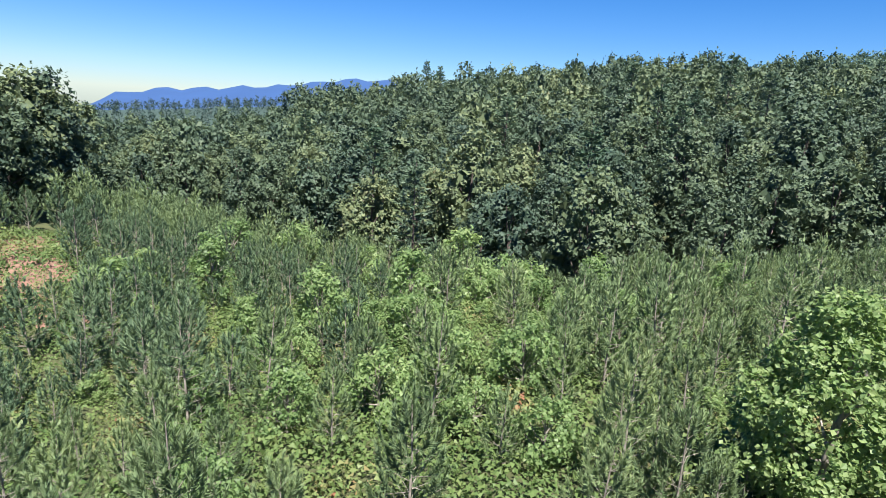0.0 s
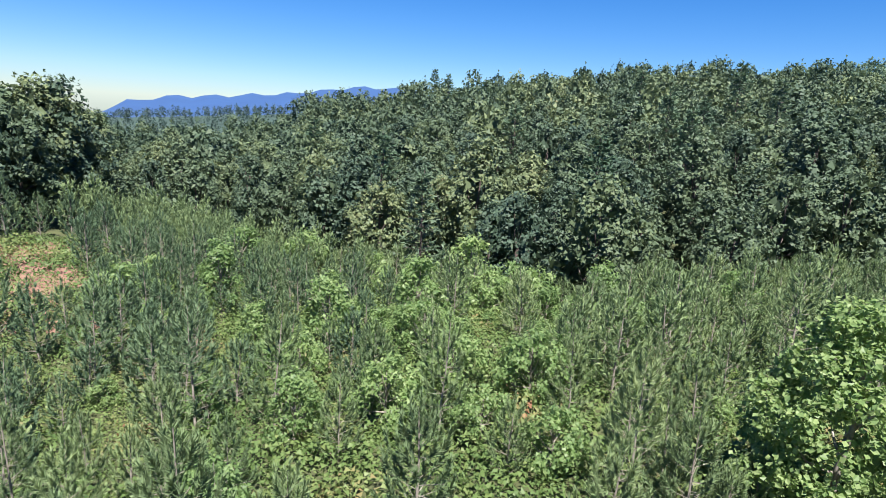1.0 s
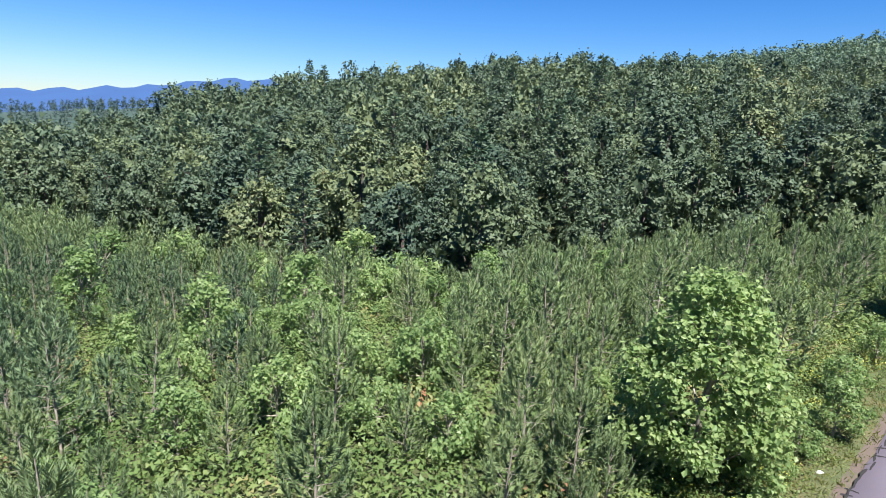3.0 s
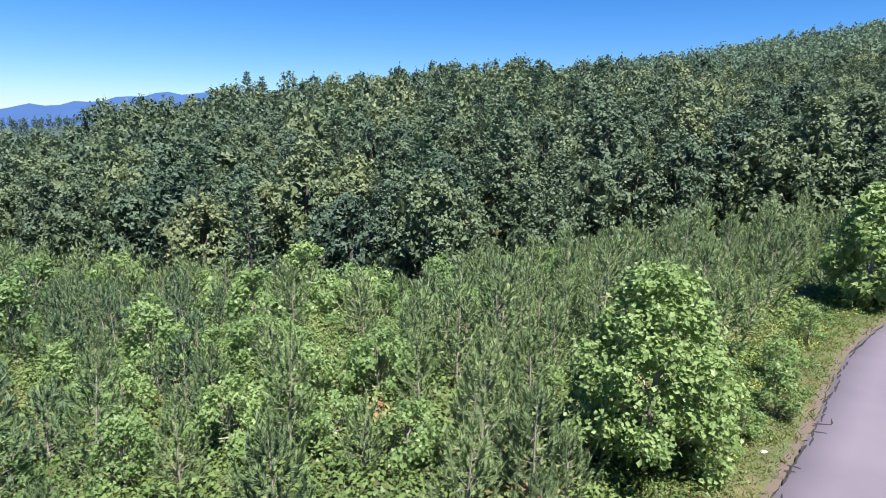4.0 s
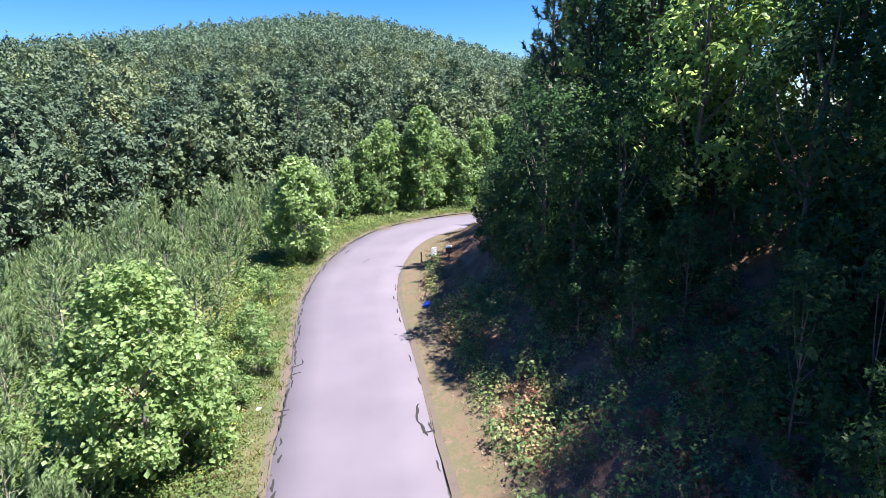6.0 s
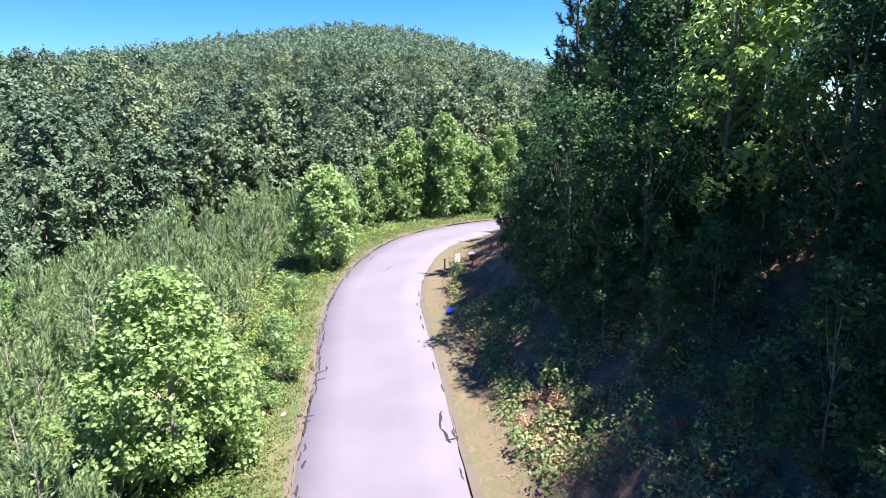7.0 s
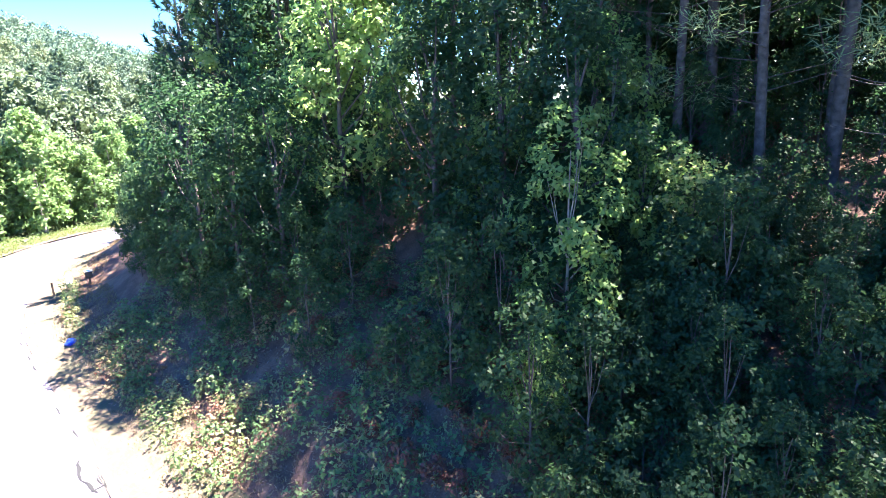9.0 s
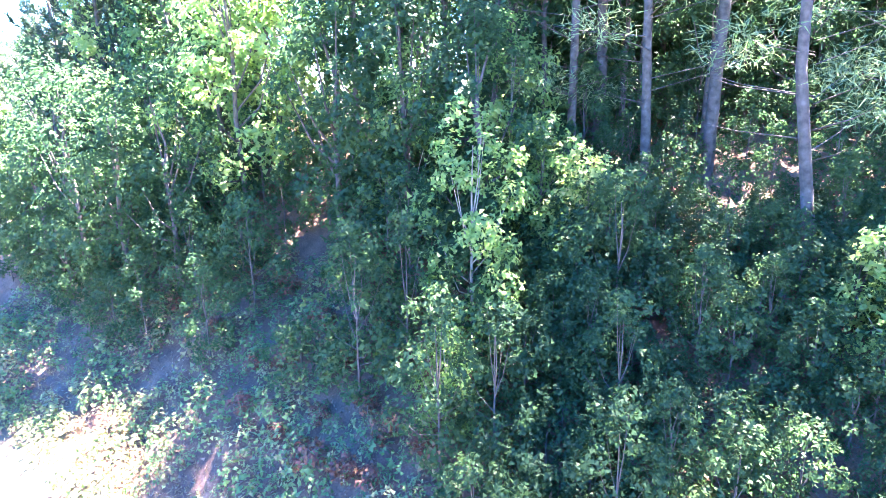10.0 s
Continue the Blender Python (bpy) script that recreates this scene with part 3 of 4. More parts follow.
def build_cracks():
    """Dark open and sealed cracks along the asphalt's edges, with edge shadow as strips."""
    rng = np.random.default_rng(9)
    lines = [((12.3, 11.0), (13.4, 11.6), 0.05), ((13.9, 12.15), (14.3, 12.0), 0.10), ((14.25, 12.4), (14.6, 12.1), 0.08), ((16.6, 13.6), (16.95, 13.4), 0.08), ((17.0, 14.0), (17.55, 13.75), 0.07),
             ((17.55, 13.75), (17.9, 14.1), 0.06), ((20.2, 16.2), (21.0, 16.75), 0.09), ((23.4, 18.2), (25.3, 19.05), 0.09), ((13.3, 5.6), (14.3, 6.0), 0.05), ((14.9, 7.3), (15.5, 7.9), 0.09), ((15.5, 7.9), (16.5, 8.4), 0.08),
             ((15.1, 7.1), (15.9, 7.6), 0.07), ((15.9, 7.6), (16.6, 8.0), 0.06), ((15.0, 7.5), (15.35, 7.1), 0.06), ((28.4, 15.5), (29.2, 15.6), 0.07), ((28.9, 15.9), (29.0, 15.2), 0.06), ((31.6, 21.0), (32.6, 21.2), 0.05), ((30.0, 18.9), (31.0, 19.0), 0.03),
             ((18.5, 15.0), (20.2, 16.2), 0.05), ((11.0, 10.1), (12.3, 11.0), 0.04)]
    lines = [(np.array(a) + move, np.array(b) + move, w) for a, b, w in lines for move in [np.array([-0.545, 0.838]) * (0.3 if road_side(*a) > 0 else 0.12)]]
    fine = chaikin(LINE, 1)
    ahead = unit(np.gradient(fine, axis=0))
    # Broken edges; the long left strip also paints the pavement edge's shadow.
    for n in range(len(fine) - 1):
        p, q = fine[n], fine[n + 1]
        if 8 < p[0] < 36 and rng.random() < 0.93:
            for sign, off in ((1, 0.12), (-1, 0.1)):
                if sign > 0 or rng.random() < 0.3:
                    o = np.array([-ahead[n][1], ahead[n][0]]) * sign * (HALF - off * rng.uniform(0.2, 1.6))
                    lines.append((tuple(p + o), tuple(q + o), rng.uniform(0.05, 0.1) if sign > 0 else 0.045))
    for a, b, w in lines:
        a, b = np.array(a), np.array(b)
        n = max(4, int(np.linalg.norm(b - a) / 0.15))
        t = np.linspace(0, 1, n)[:, None]
        side = np.array([-(b - a)[1], (b - a)[0]]) / np.linalg.norm(b - a)
        mid = a + (b - a) * t + side * (rng.normal(size=(n, 1)) * 0.02)
        half = w * 0.5 * rng.uniform(0.6, 1.4, (n, 1)) * (0.35 + 0.65 * np.sin(np.pi * np.clip(t, 0.05, 0.95)))
        lr = np.stack([mid + side * half, mid - side * half], 1).reshape(-1, 2)
        d = np.abs(road_side(lr[:, 0], lr[:, 1]))
        z = road_z(lr[:, 0], lr[:, 1]) + np.interp(d, [0, HALF / 2, HALF, HALF + 0.3], [0.045, 0.035, 0.016, 0.016]) + 0.012
        v = np.c_[lr, z]
        f = np.array([(2 * i, 2 * i + 1, 2 * i + 3, 2 * i + 2) for i in range(n - 1)])
        ob = part("crack_and_edge_shade", np_mesh("crack_and_edge_shade", v, f, TAR_AND_EDGE_SHADE), bpy.data.objects["road"])


build_cracks()
# ---- the forest on the hill ----
RNG = np.random.default_rng(11)
OAKS = [broadleaf(20 + i, h, r, b, n, 3300, 0.34, 0.2, lump=0.24, jitter=0.6, lift=0.45, cone=c, core=5, wide=0.95, spray=7) for i, (h, r, b, n, c) in enumerate([(13, 4.0, 0.8, 52, 0), (14.5, 4.2, 1.0, 58, 0.2), (12, 3.9, 0.6, 48, 0.1), (14.5, 3.8, 1.0, 58, 0.4), (11.5, 4.2, 0.5, 50, 0.05)])]
PINES = [pine(40 + i, h, s, b, 15, 7, 4, 5, 0.6, 0.22, 0.22, 0.17, 0.45) for i, (h, s, b) in enumerate([(16, 3.6, 3), (17.5, 3.3, 5), (15, 4.0, 2.5)])]
oak = Kind("forest_tree", OAKS, BARK, LEAF_OAK, "dark green broadleaf forest tree with a dense domed crown", "hillside forest trees")
wpine = Kind("white_pine", PINES, BARK, NEEDLE_GREY, "tall grey-green pine with layered limbs among broadleaf trees", "hillside pines")


def edge_at(x, y):
    return float(np.interp(math.degrees(math.atan2(x, y)), AZ, EDGE_R))


def wooded(x, y):
    return math.hypot(x, y) > edge_at(x, y) and side_of(x, y) > 7


near_spots = scatter(RNG, 285, 4.6, polar(RNG, -38, 74, 48, 108), wooded)
near_spots.sort(key=lambda p: math.hypot(*p))
for i, (x, y) in enumerate(near_spots):
    (wpine if RNG.random() < 0.07 else oak).plant(int(RNG.integers(9)), x, y, RNG.uniform(0.75, 1.1), RNG.uniform(0, 360), RNG.uniform(-3, 3))
FAR_OAK = [broadleaf(60 + i, 12.5, 3.6, 1.2, 24, 440, 0.57, 0.2, lump=0.3, lift=0.45, jitter=0.6, cone=0.1 * i, core=4, spray=6, wide=1.0)[1] for i in range(5)]
TINY = [broadleaf(80 + i, 11.5, 2.9, 1.5, 9, 84, 0.9, 0.2, lump=0.42, lift=0.45, jitter=0.6, cone=0.12 * i, core=2, spray=3, wide=1.0)[1] for i in range(5)]
taken = {(int(x // 4), int(y // 4)) for x, y in near_spots}
spots = scatter(RNG, 1700, lambda x, y: 3.9 if math.atan2(x, y) > 0.68 else 5.2, polar(RNG, -38, 76, 90, 235), lambda x, y: wooded(x, y) and (int(x // 4), int(y // 4)) not in taken)
arr = np.array([(x, y, RNG.uniform(0.7, 1.15) * (0.72 if math.atan2(x, y) > 0.68 else 1.0)) for x, y in spots])
v, f, t = mass(FAR_OAK, arr, RNG)
tagged(new("hillside_forest", np_mesh("hillside_forest", v, f, LEAF_OAK, t)), "dense mixed green forest covering the hillside", "forest", kind="stuff")
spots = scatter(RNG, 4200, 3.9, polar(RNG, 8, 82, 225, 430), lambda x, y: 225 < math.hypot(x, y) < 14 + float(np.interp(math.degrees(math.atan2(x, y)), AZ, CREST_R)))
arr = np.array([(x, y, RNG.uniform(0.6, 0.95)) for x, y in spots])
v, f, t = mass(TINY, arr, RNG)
tagged(new("far_forest", np_mesh("far_forest", v, f, LEAF_FAR_HAZE, t)), "distant forest over the rounded hilltop", "forest", kind="stuff")
spots = scatter(RNG, 1100, 7, polar(RNG, -40, -4, 235, 830), lambda x, y: True)
arr = np.array([(x, y, RNG.uniform(0.8, 1.2)) for x, y in spots])
v, f, t = mass(TINY, arr, RNG)
tagged(new("ridge_forest", np_mesh("ridge_forest", v, f, RIDGE_HAZE_LEAF, t)), "forest on a ridge beyond the valley, haze tint in its leaf colour", "forest", kind="stuff")

# ---- the young plantation between road and forest ----
SIZES = [(4.9, 1.5), (4.3, 1.45), (5.4, 1.5), (3.8, 1.4), (4.7, 1.4)]
YOUNG = [plume_pine(100 + i, h, s, 7, 6, 84, 0.27, 0.04) for i, (h, s) in enumerate(SIZES)]
YOUNG_FAR = [plume_pine(110 + i, h, s, 7, 6, 30, 0.32, 0.08) for i, (h, s) in enumerate(SIZES)]
young = Kind("young_pine", YOUNG, BARK_PALE, NEEDLE, "young bushy plantation pine with upswept grey-green needles", "plantation pines")
young_far = Kind("young_pine", YOUNG_FAR, BARK_PALE, NEEDLE, "young bushy plantation pine with upswept grey-green needles", "plantation pines")
deep_far = Kind("young_pine", YOUNG_FAR, BARK_PALE, NEEDLE_DEEP, "young plantation pine with dark blue-green needles", "plantation pines")


def planted(x, y):
    d = side_of(x, y)
    return d > 6.5 and math.hypot(x, y) < edge_at(x, y) + 2


def pine_keep(x, y):
    if not planted(x, y) or math.hypot(x - 10.3, y - 14.6) < 3.6 or (math.degrees(math.atan2(x, y)) < -33 and 40 < math.hypot(x, y) < 56):
        return False
    return noise.noise((x * 0.09, y * 0.09, 3.0)) > -0.15 or RNG.random() < 0.4


def pine_gap(x, y):
    a, r = math.degrees(math.atan2(x, y)), math.hypot(x, y)
    return 3.5 if -24 < a < 11 and r < 42 else 1.95


spots = scatter(RNG, 470, pine_gap, polar(RNG, -40, 60, 8, 92), pine_keep)
spots.sort(key=lambda p: math.hypot(*p))
for x, y in spots[:280]:
    (young if math.hypot(x, y) < 24 else deep_far if math.atan2(x, y) < RNG.uniform(-0.4, 0.05) else young_far).plant(int(RNG.integers(5)), x, y, RNG.uniform(0.6, 1.2), RNG.uniform(0, 360), RNG.uniform(-4, 4))
rest = np.array([(x, y, RNG.uniform(0.7, 1.1)) for x, y in spots[280:]])
v, f, t = mass([plume_pine(120 + i, 5.2, 1.4, 6, 5, 18, 0.45, 0.13)[1] for i in range(3)], rest, RNG)
tagged(new("plantation_rest", np_mesh("plantation_rest", v, f, NEEDLE, t)), "further young pines of the plantation", "pines", kind="stuff")

# undergrowth: low leafy mounds
def mound(seed, r, h, leaves, leaf):
    rng = np.random.default_rng(seed)
    d = unit(rng.normal(size=(leaves, 3)))
    d[:, 2] = np.abs(d[:, 2])
    p = d * [r, r, h] * (0.6 + 0.45 * rng.random(leaves))[:, None]
    n = unit(d + rng.normal(size=p.shape) * 0.6 + [0, 0, 0.6])
    return cards(p, n, leaf * rng.uniform(0.7, 1.3, leaves), rng, 0.8, corners=3)


MOUNDS = [mound(130 + i, 1.5, 0.9, 330, 0.165) for i in range(5)]
spots = scatter(RNG, 760, 1.35, polar(RNG, -41, 52, 7, 56), lambda x, y: planted(x, y) and not (math.degrees(math.atan2(x, y)) < -33.5 and 43 < math.hypot(x, y) < 54 and RNG.random() < 0.75))
spots += [at(a, r) for a, r in ((31, 17), (29, 15.5), (32.5, 14.5), (34, 13), (27, 17.5), (30, 19.5), (33, 20.5), (26, 14), (24, 16))]
arr = np.array([(x, y, RNG.uniform(0.7, 1.3)) for x, y in spots])
v, f, t = mass(MOUNDS, arr, RNG)
tagged(new("bramble_thicket", np_mesh("bramble_thicket", v, f, BRAMBLE, t)), "yellow-green brambles and weeds between the pines", "undergrowth", kind="stuff")

# broadleaf trees in the plantation and along the lane
BUSHES = [broadleaf(150 + i, h, r, b, n, 2000, 0.22, 0.1, lump=0.28, jitter=0.6, lift=0.5) for i, (h, r, b, n) in enumerate([(4.5, 1.9, 0.5, 14), (5.2, 1.7, 0.6, 14), (4.0, 2.0, 0.4, 12)])]
bush = Kind("broadleaf_sapling", BUSHES, BARK_PALE, LEAF_LIGHT, "bright green broadleaf sapling among the young pines", "plantation saplings")
for i, (az, r, s) in enumerate([(9, 24, 0.8), (-12, 33, 1.0), (-2, 31, 0.9), (1, 25, 0.8), (-3, 36, 1.1), (4, 42, 1), (9, 44, 1.1), (-22, 45, 1.1), (-20, 62, 1.3), (-8, 50, 1), (15, 42, 1.0), (22, 45, 1.0),
                                (-14, 62, 1.2), (2, 48, 1.4), (6, 46, 1.3), (27, 40, 0.8), (18, 30, 0.7), (-30, 40, 1), (12, 18, 0.6)]):
    bush.plant(i, *at(az, r), s, i * 77)
for i, (x, y) in enumerate(scatter(RNG, 40, 2.2, polar(RNG, -34, 30, 14, 48), planted)):
    bush.plant(i, x, y, RNG.uniform(0.3, 0.75), i * 77)
for i, (x, y, s) in enumerate([(15.9, 14.9, 0.42), (14.0, 14.2, 0.35), (18.6, 17.4, 0.4), (22.5, 19.9, 0.35), (12.6, 13.4, 0.3)]):
    bush.plant(i + 1, x, y, s, i * 60)
ROADSIDE = [broadleaf(170, 6.8, 2.7, 0.3, 80, 13000, 0.165, 0.12, lump=0.165, corners=4, jitter=0.8, lift=0.95, spray=6, cone=0.3), broadleaf(171, 6.8, 2.3, 0.3, 56, 6000, 0.25, 0.12, lump=0.19, jitter=0.7, lift=0.4, spray=6), broadleaf(172, 9.0, 1.9, 0.3, 60, 4600, 0.27, 0.14, lump=0.22, jitter=0.7, lift=0.4, cone=0.4, spray=6)]
lane = Kind("roadside_tree", ROADSIDE, BARK_PALE, LEAF_LIGHT, "leafy roadside tree with large bright green leaves", "roadside trees")
lane.plant(0, *at(36.5, 17.6), 1.0)
lane.plant(1, *at(52, 37.5), 1.0, 40)
for i, (az, r, s) in enumerate([(29, 14.6, 0.6), (26.5, 13.2, 0.55), (28, 12.4, 0.45), (24, 15.5, 0.75), (31, 16.3, 0.6)]):
    young.plant(i, *at(az, r), s, i * 50)
for i, (az, r, s) in enumerate([(58.2, 50, 0.8), (60.2, 51, 1.0), (62.0, 52, 0.85), (63.8, 51.5, 1.1), (65.8, 54, 0.9), (67.6, 53, 0.75), (69.3, 55, 1.0), (71.5, 57, 1.05), (56.3, 49, 0.65), (59, 54, 0.9), (65, 57, 1.0)]):
    lane.plant(2, *at(az, r), s, i * 50)

# ---- tall trees on the left skyline ----
for i, (az, r, s) in enumerate([(-35.5, 68, 1.12), (-33.7, 70, 1.05), (-38, 66, 1.15), (-31.8, 76, 0.9), (-30, 74, 0.55), (-36.8, 63, 0.9), (-40, 62, 1.0)]):
    oak.plant(i, *at(az, r), s, i * 61)

# ---- the shaded bank ----
BANKTREE = [broadleaf(200 + i, h, r, b, n, 4000, 0.21, 0.16, up=0.1, lump=0.27, jitter=0.6, lift=0.6) for i, (h, r, b, n) in enumerate([(15, 3.4, 0.8, 34), (17, 3.2, 1.5, 34), (13, 3.3, 0.5, 30), (11, 2.6, 0.6, 28)])] + [broadleaf(208 + i, 13, 1.9, 3.5, 24, 2300, 0.19, 0.1, up=0.1, lump=0.3, jitter=0.7, lift=0.8) for i in range(2)]
banktree = Kind("bank_tree", BANKTREE, BARK, LEAF_BANK_SHADE, "dense shaded broadleaf tree on the road bank", "bank trees")
for i, (az, r, s) in enumerate([(83.5, 35.5, 1.1), (88, 31, 1.1), (78.5, 42, 1.0)]):
    banktree.plant(i % 4, *at(az, r), s, i * 73)
for i, (az, r, s) in enumerate([(84.5, 25.5, 0.9), (87.5, 24.5, 0.8), (101, 23, 0.95), (97.5, 17.2, 0.75), (119, 25, 0.9), (104, 16, 0.7), (123, 28, 0.9), (111, 14.8, 0.62), (127, 24, 0.85), (131, 27, 0.9), (135, 30, 0.9), (121, 32, 1.0), (115, 28, 0.9), (139, 25, 0.85), (144, 27, 0.9), (73, 26, 0.6), (75.5, 23.5, 0.66), (72, 29.5, 0.5), (78.5, 21.5, 0.62), (75, 30, 0.75), (82.5, 20, 0.6)]):
    banktree.plant(2 + i % 2, *at(az, r), s, i * 50)
for i, (az, r, s) in enumerate([(99.5, 19.5, 1.0), (104, 18.5, 0.9), (108, 18.8, 1.0), (112.5, 18.5, 1.05), (117, 20, 1.0), (124, 20, 0.9), (131, 19, 0.9)]):
    banktree.plant(4 + i % 2, *at(az, r), s, i * 73)


SUNNY = [broadleaf(216 + i, h, r, 0.8, 30, 4800, 0.18, 0.1, up=0.1, lump=0.27, jitter=0.65, lift=0.7) for i, (h, r) in enumerate([(12.5, 2.4), (10.5, 2.0)])]
# Bank trees whose sunlit look comes from lighter leaves.
sunny = Kind("maple_tree", SUNNY, BARK, LEAF_PALE_SUNLIT, "broadleaf tree on the bank with sunlight put into its yellow-green leaf colour", "sunlit bank trees")
for i, (az, r, s) in enumerate([(89, 20.8, 1.0), (92.5, 22.5, 1.05), (85, 27, 1.15), (80.5, 31, 1.2), (98, 24, 1.0)]):
    sunny.plant(i, *at(az, r), s, i * 67)
YOUNGLEAF = [broadleaf(226 + i, h, r, 0.3, 22, 2700, 0.12, 0.045, up=0.2, lump=0.27, jitter=0.7, lift=0.6) for i, (h, r) in enumerate([(6.0, 1.3), (4.2, 1.3)])]
youngleaf = Kind("bank_sapling", YOUNGLEAF, BARK_PALE, LEAF_PALE_SUNLIT, "slender sapling with pale yellow-green leaves on the bank", "bank saplings")
for i, (az, r, s) in enumerate([(110.3, 12.5, 1.0), (107.4, 10.8, 0.6), (121, 13.5, 0.8), (117, 14.5, 0.9), (104, 16, 1.0), (114, 16.5, 1.0), (147, 11.5, 0.8)]):
    youngleaf.plant(0 if i in (0, 4, 5) else 1, *at(az, r), s, i * 67)


def behind(x, y):
    return -45 < side_of(x, y) < -15 and not (math.degrees(math.atan2(x, y)) < 101 and math.hypot(x, y) < 31)


for i, (x, y) in enumerate(scatter(RNG, 36, 3.4, polar(RNG, 78, 158, 24, 46), behind)):
    banktree.plant((2, 3, 0, 2, 3, 1)[i % 6], x, y, RNG.uniform(0.75, 1.1), i * 73)
for i, (x, y) in enumerate(scatter(RNG, 26, 4.5, polar(RNG, 86, 150, 46, 62), lambda x, y: side_of(x, y) < -15)):
    oak.plant(i, x, y, RNG.uniform(0.8, 1.0), i * 73)
BANKPINE = [plume_pine(230 + i, h, s, 14, 6, 60, 0.4, 0.1, trunk=0.16, fan=1.5) for i, (h, s) in enumerate([(15, 3.0), (17, 3.2), (13.5, 2.8)])]
bankpine = Kind("bank_pine", BANKPINE, BARK, NEEDLE_SHADE, "dense pine with feathery boughs down to the bank, shade in its needle colour", "bank pines")
for i, (az, r, s) in enumerate([(82, 28, 0.85), (83, 37.5, 0.85), (82.6, 31.5, 1.05), (86.5, 27.5, 1.1), (79.2, 43, 1.0), (91, 27, 1.05), (74.6, 41, 0.8), (76, 33, 0.8), (77, 38, 0.9), (76.4, 44, 0.95), (79, 30, 0.75)]):
    bankpine.plant(i, *at(az, r), s, i * 73)
for i, (x, y) in enumerate(scatter(RNG, 40, 1.9, polar(RNG, 112, 150, 20, 31), lambda x, y: side_of(x, y) < -15)):
    banktree.plant(3, x, y, RNG.uniform(0.5, 0.75), i * 41)
# Out of view: more bank trees, added to cast shade.
for i, (x, y) in enumerate(scatter(RNG, 14, 4.0, polar(RNG, 158, 215, 14, 30), lambda x, y: -22 < side_of(x, y) < -8)):
    banktree.plant(i % 4, x, y, RNG.uniform(0.9, 1.1), i * 73)
CANOPY = [broadleaf(260 + i, 18, 4.4, 9, 26, 3200, 0.26, 0.17, lump=0.28, jitter=0.6, lift=0.5) for i in range(2)]
canopy = Kind("canopy_tree", CANOPY, BARK, LEAF_BANK_SHADE, "tall broadleaf tree added to shade the bank, its crown out of view", "canopy trees")
# Added trees: their crowns, above the view, keep sun off the bank.
for i, (az, r, s) in enumerate([(122, 19.5, 1.0), (131.5, 17.5, 0.95), (114, 22.5, 0.95), (130.5, 23.5, 1.0), (144.5, 20.5, 1.0), (150, 18.5, 1.0), (155, 22, 1.0)]):
    canopy.plant(i, *at(az, r), s, i * 63)
TALLPINE = [pine(220 + i, 19, 2.6, 2.5, 19, 3, 5, 44, 0.26, 0.026, 0.25, 0.13, loose=0.7, ball=0.8, bare=0.62, limb=0.45) for i in range(3)]
tall = Kind("tall_pine", TALLPINE, BARK, NEEDLE, "tall pine with a bare scaly trunk and dead lower limbs", "bank pines")
for i, (az, r, s, turn, lean) in enumerate([(119.8, 17.5, 1, 150, 0.5), (126.6, 16.5, 1, 143, 2.5), (140.0, 13.8, 0.95, 130, 4.5), (148, 15, 1, 120, 3), (137, 24, 1, 80, 1)]):
    tall.plant(i, *at(az, r), s, turn, lean)
SHRUBS = [broadleaf(240 + i, h, r, 0.1, n, 1750, 0.135, 0.04, up=0.2, lump=0.24, jitter=0.6, lift=0.5) for i, (h, r, n) in enumerate([(3.2, 1.5, 18), (4.4, 1.4, 20), (2.4, 1.6, 18), (5.4, 1.3, 22)])]
shrub = Kind("bank_shrub", SHRUBS, BARK, LEAF_BANK_SHADE, "leafy green shrub on the shaded bank", "bank shrubs")


def shrubby(x, y):
    d, a = side_of(x, y), math.degrees(math.atan2(x, y))
    if a < 70 and math.hypot(x, y) < 36:
        return False
    return (-16 if a < 112 else -24) < d < -5.2 - float(np.interp(a, [66, 78, 95, 105, 116], [1.5, 1.8, 3.0, 2.6, -0.6]))


for i, (az, r) in enumerate([(121, 12.4), (123.5, 12.6), (122, 11.5), (124.5, 11.8), (120, 13.2)]):
    shrub.plant(i, *at(az, r), 0.75, i * 63)
spots = scatter(RNG, 240, lambda x, y: 0.95 if math.atan2(x, y) > 1.75 else 1.35, polar(RNG, 66, 152, 8, 34), shrubby)
for i, (x, y) in enumerate(spots):
    shrub.plant(int(RNG.integers(4)), x, y, RNG.uniform(0.55, 0.9) * (0.62 if math.atan2(x, y) > 2.3 else 0.8 if math.atan2(x, y) > 2.02 else 1.0), RNG.uniform(0, 360))

spots = scatter(RNG, 95, 0.75, polar(RNG, 112, 152, 7.5, 15.5), shrubby)
for i, (x, y) in enumerate(spots):
    shrub.plant(int(RNG.integers(3)), x, y, RNG.uniform(0.38, 0.6), RNG.uniform(0, 360))

# weeds over the bank and the verges
def bank_foot(x, y):
    return -11 < side_of(x, y) < -3.3 and not (65 < math.degrees(math.atan2(x, y)) < 71 and math.hypot(x, y) > 26.5)


WEEDS = [mound(300 + i, 0.36, 0.6, 64, 0.1) for i in range(5)]
spots = scatter(RNG, 2400, 0.34, polar(RNG, 60, 140, 7, 36), lambda x, y: bank_foot(x, y) and side_of(x, y) < -4.0 and noise.noise((x * 0.5, y * 0.5, 7.0)) > -0.35)
v, f, t = mass(WEEDS, np.array([(x, y, RNG.uniform(0.5, 1.3)) for x, y in spots]), RNG)
tagged(new("bank_weeds", np_mesh("bank_weeds", v, f, WEED_LEAF, t)), "yellow-green and reddish weeds over the leaf litter of the bank", "weeds", kind="stuff")
SUMAC = [broadleaf(310 + i, 0.9, 0.5, 0.15, 8, 260, 0.13, 0.02, lump=0.4) for i in range(3)]
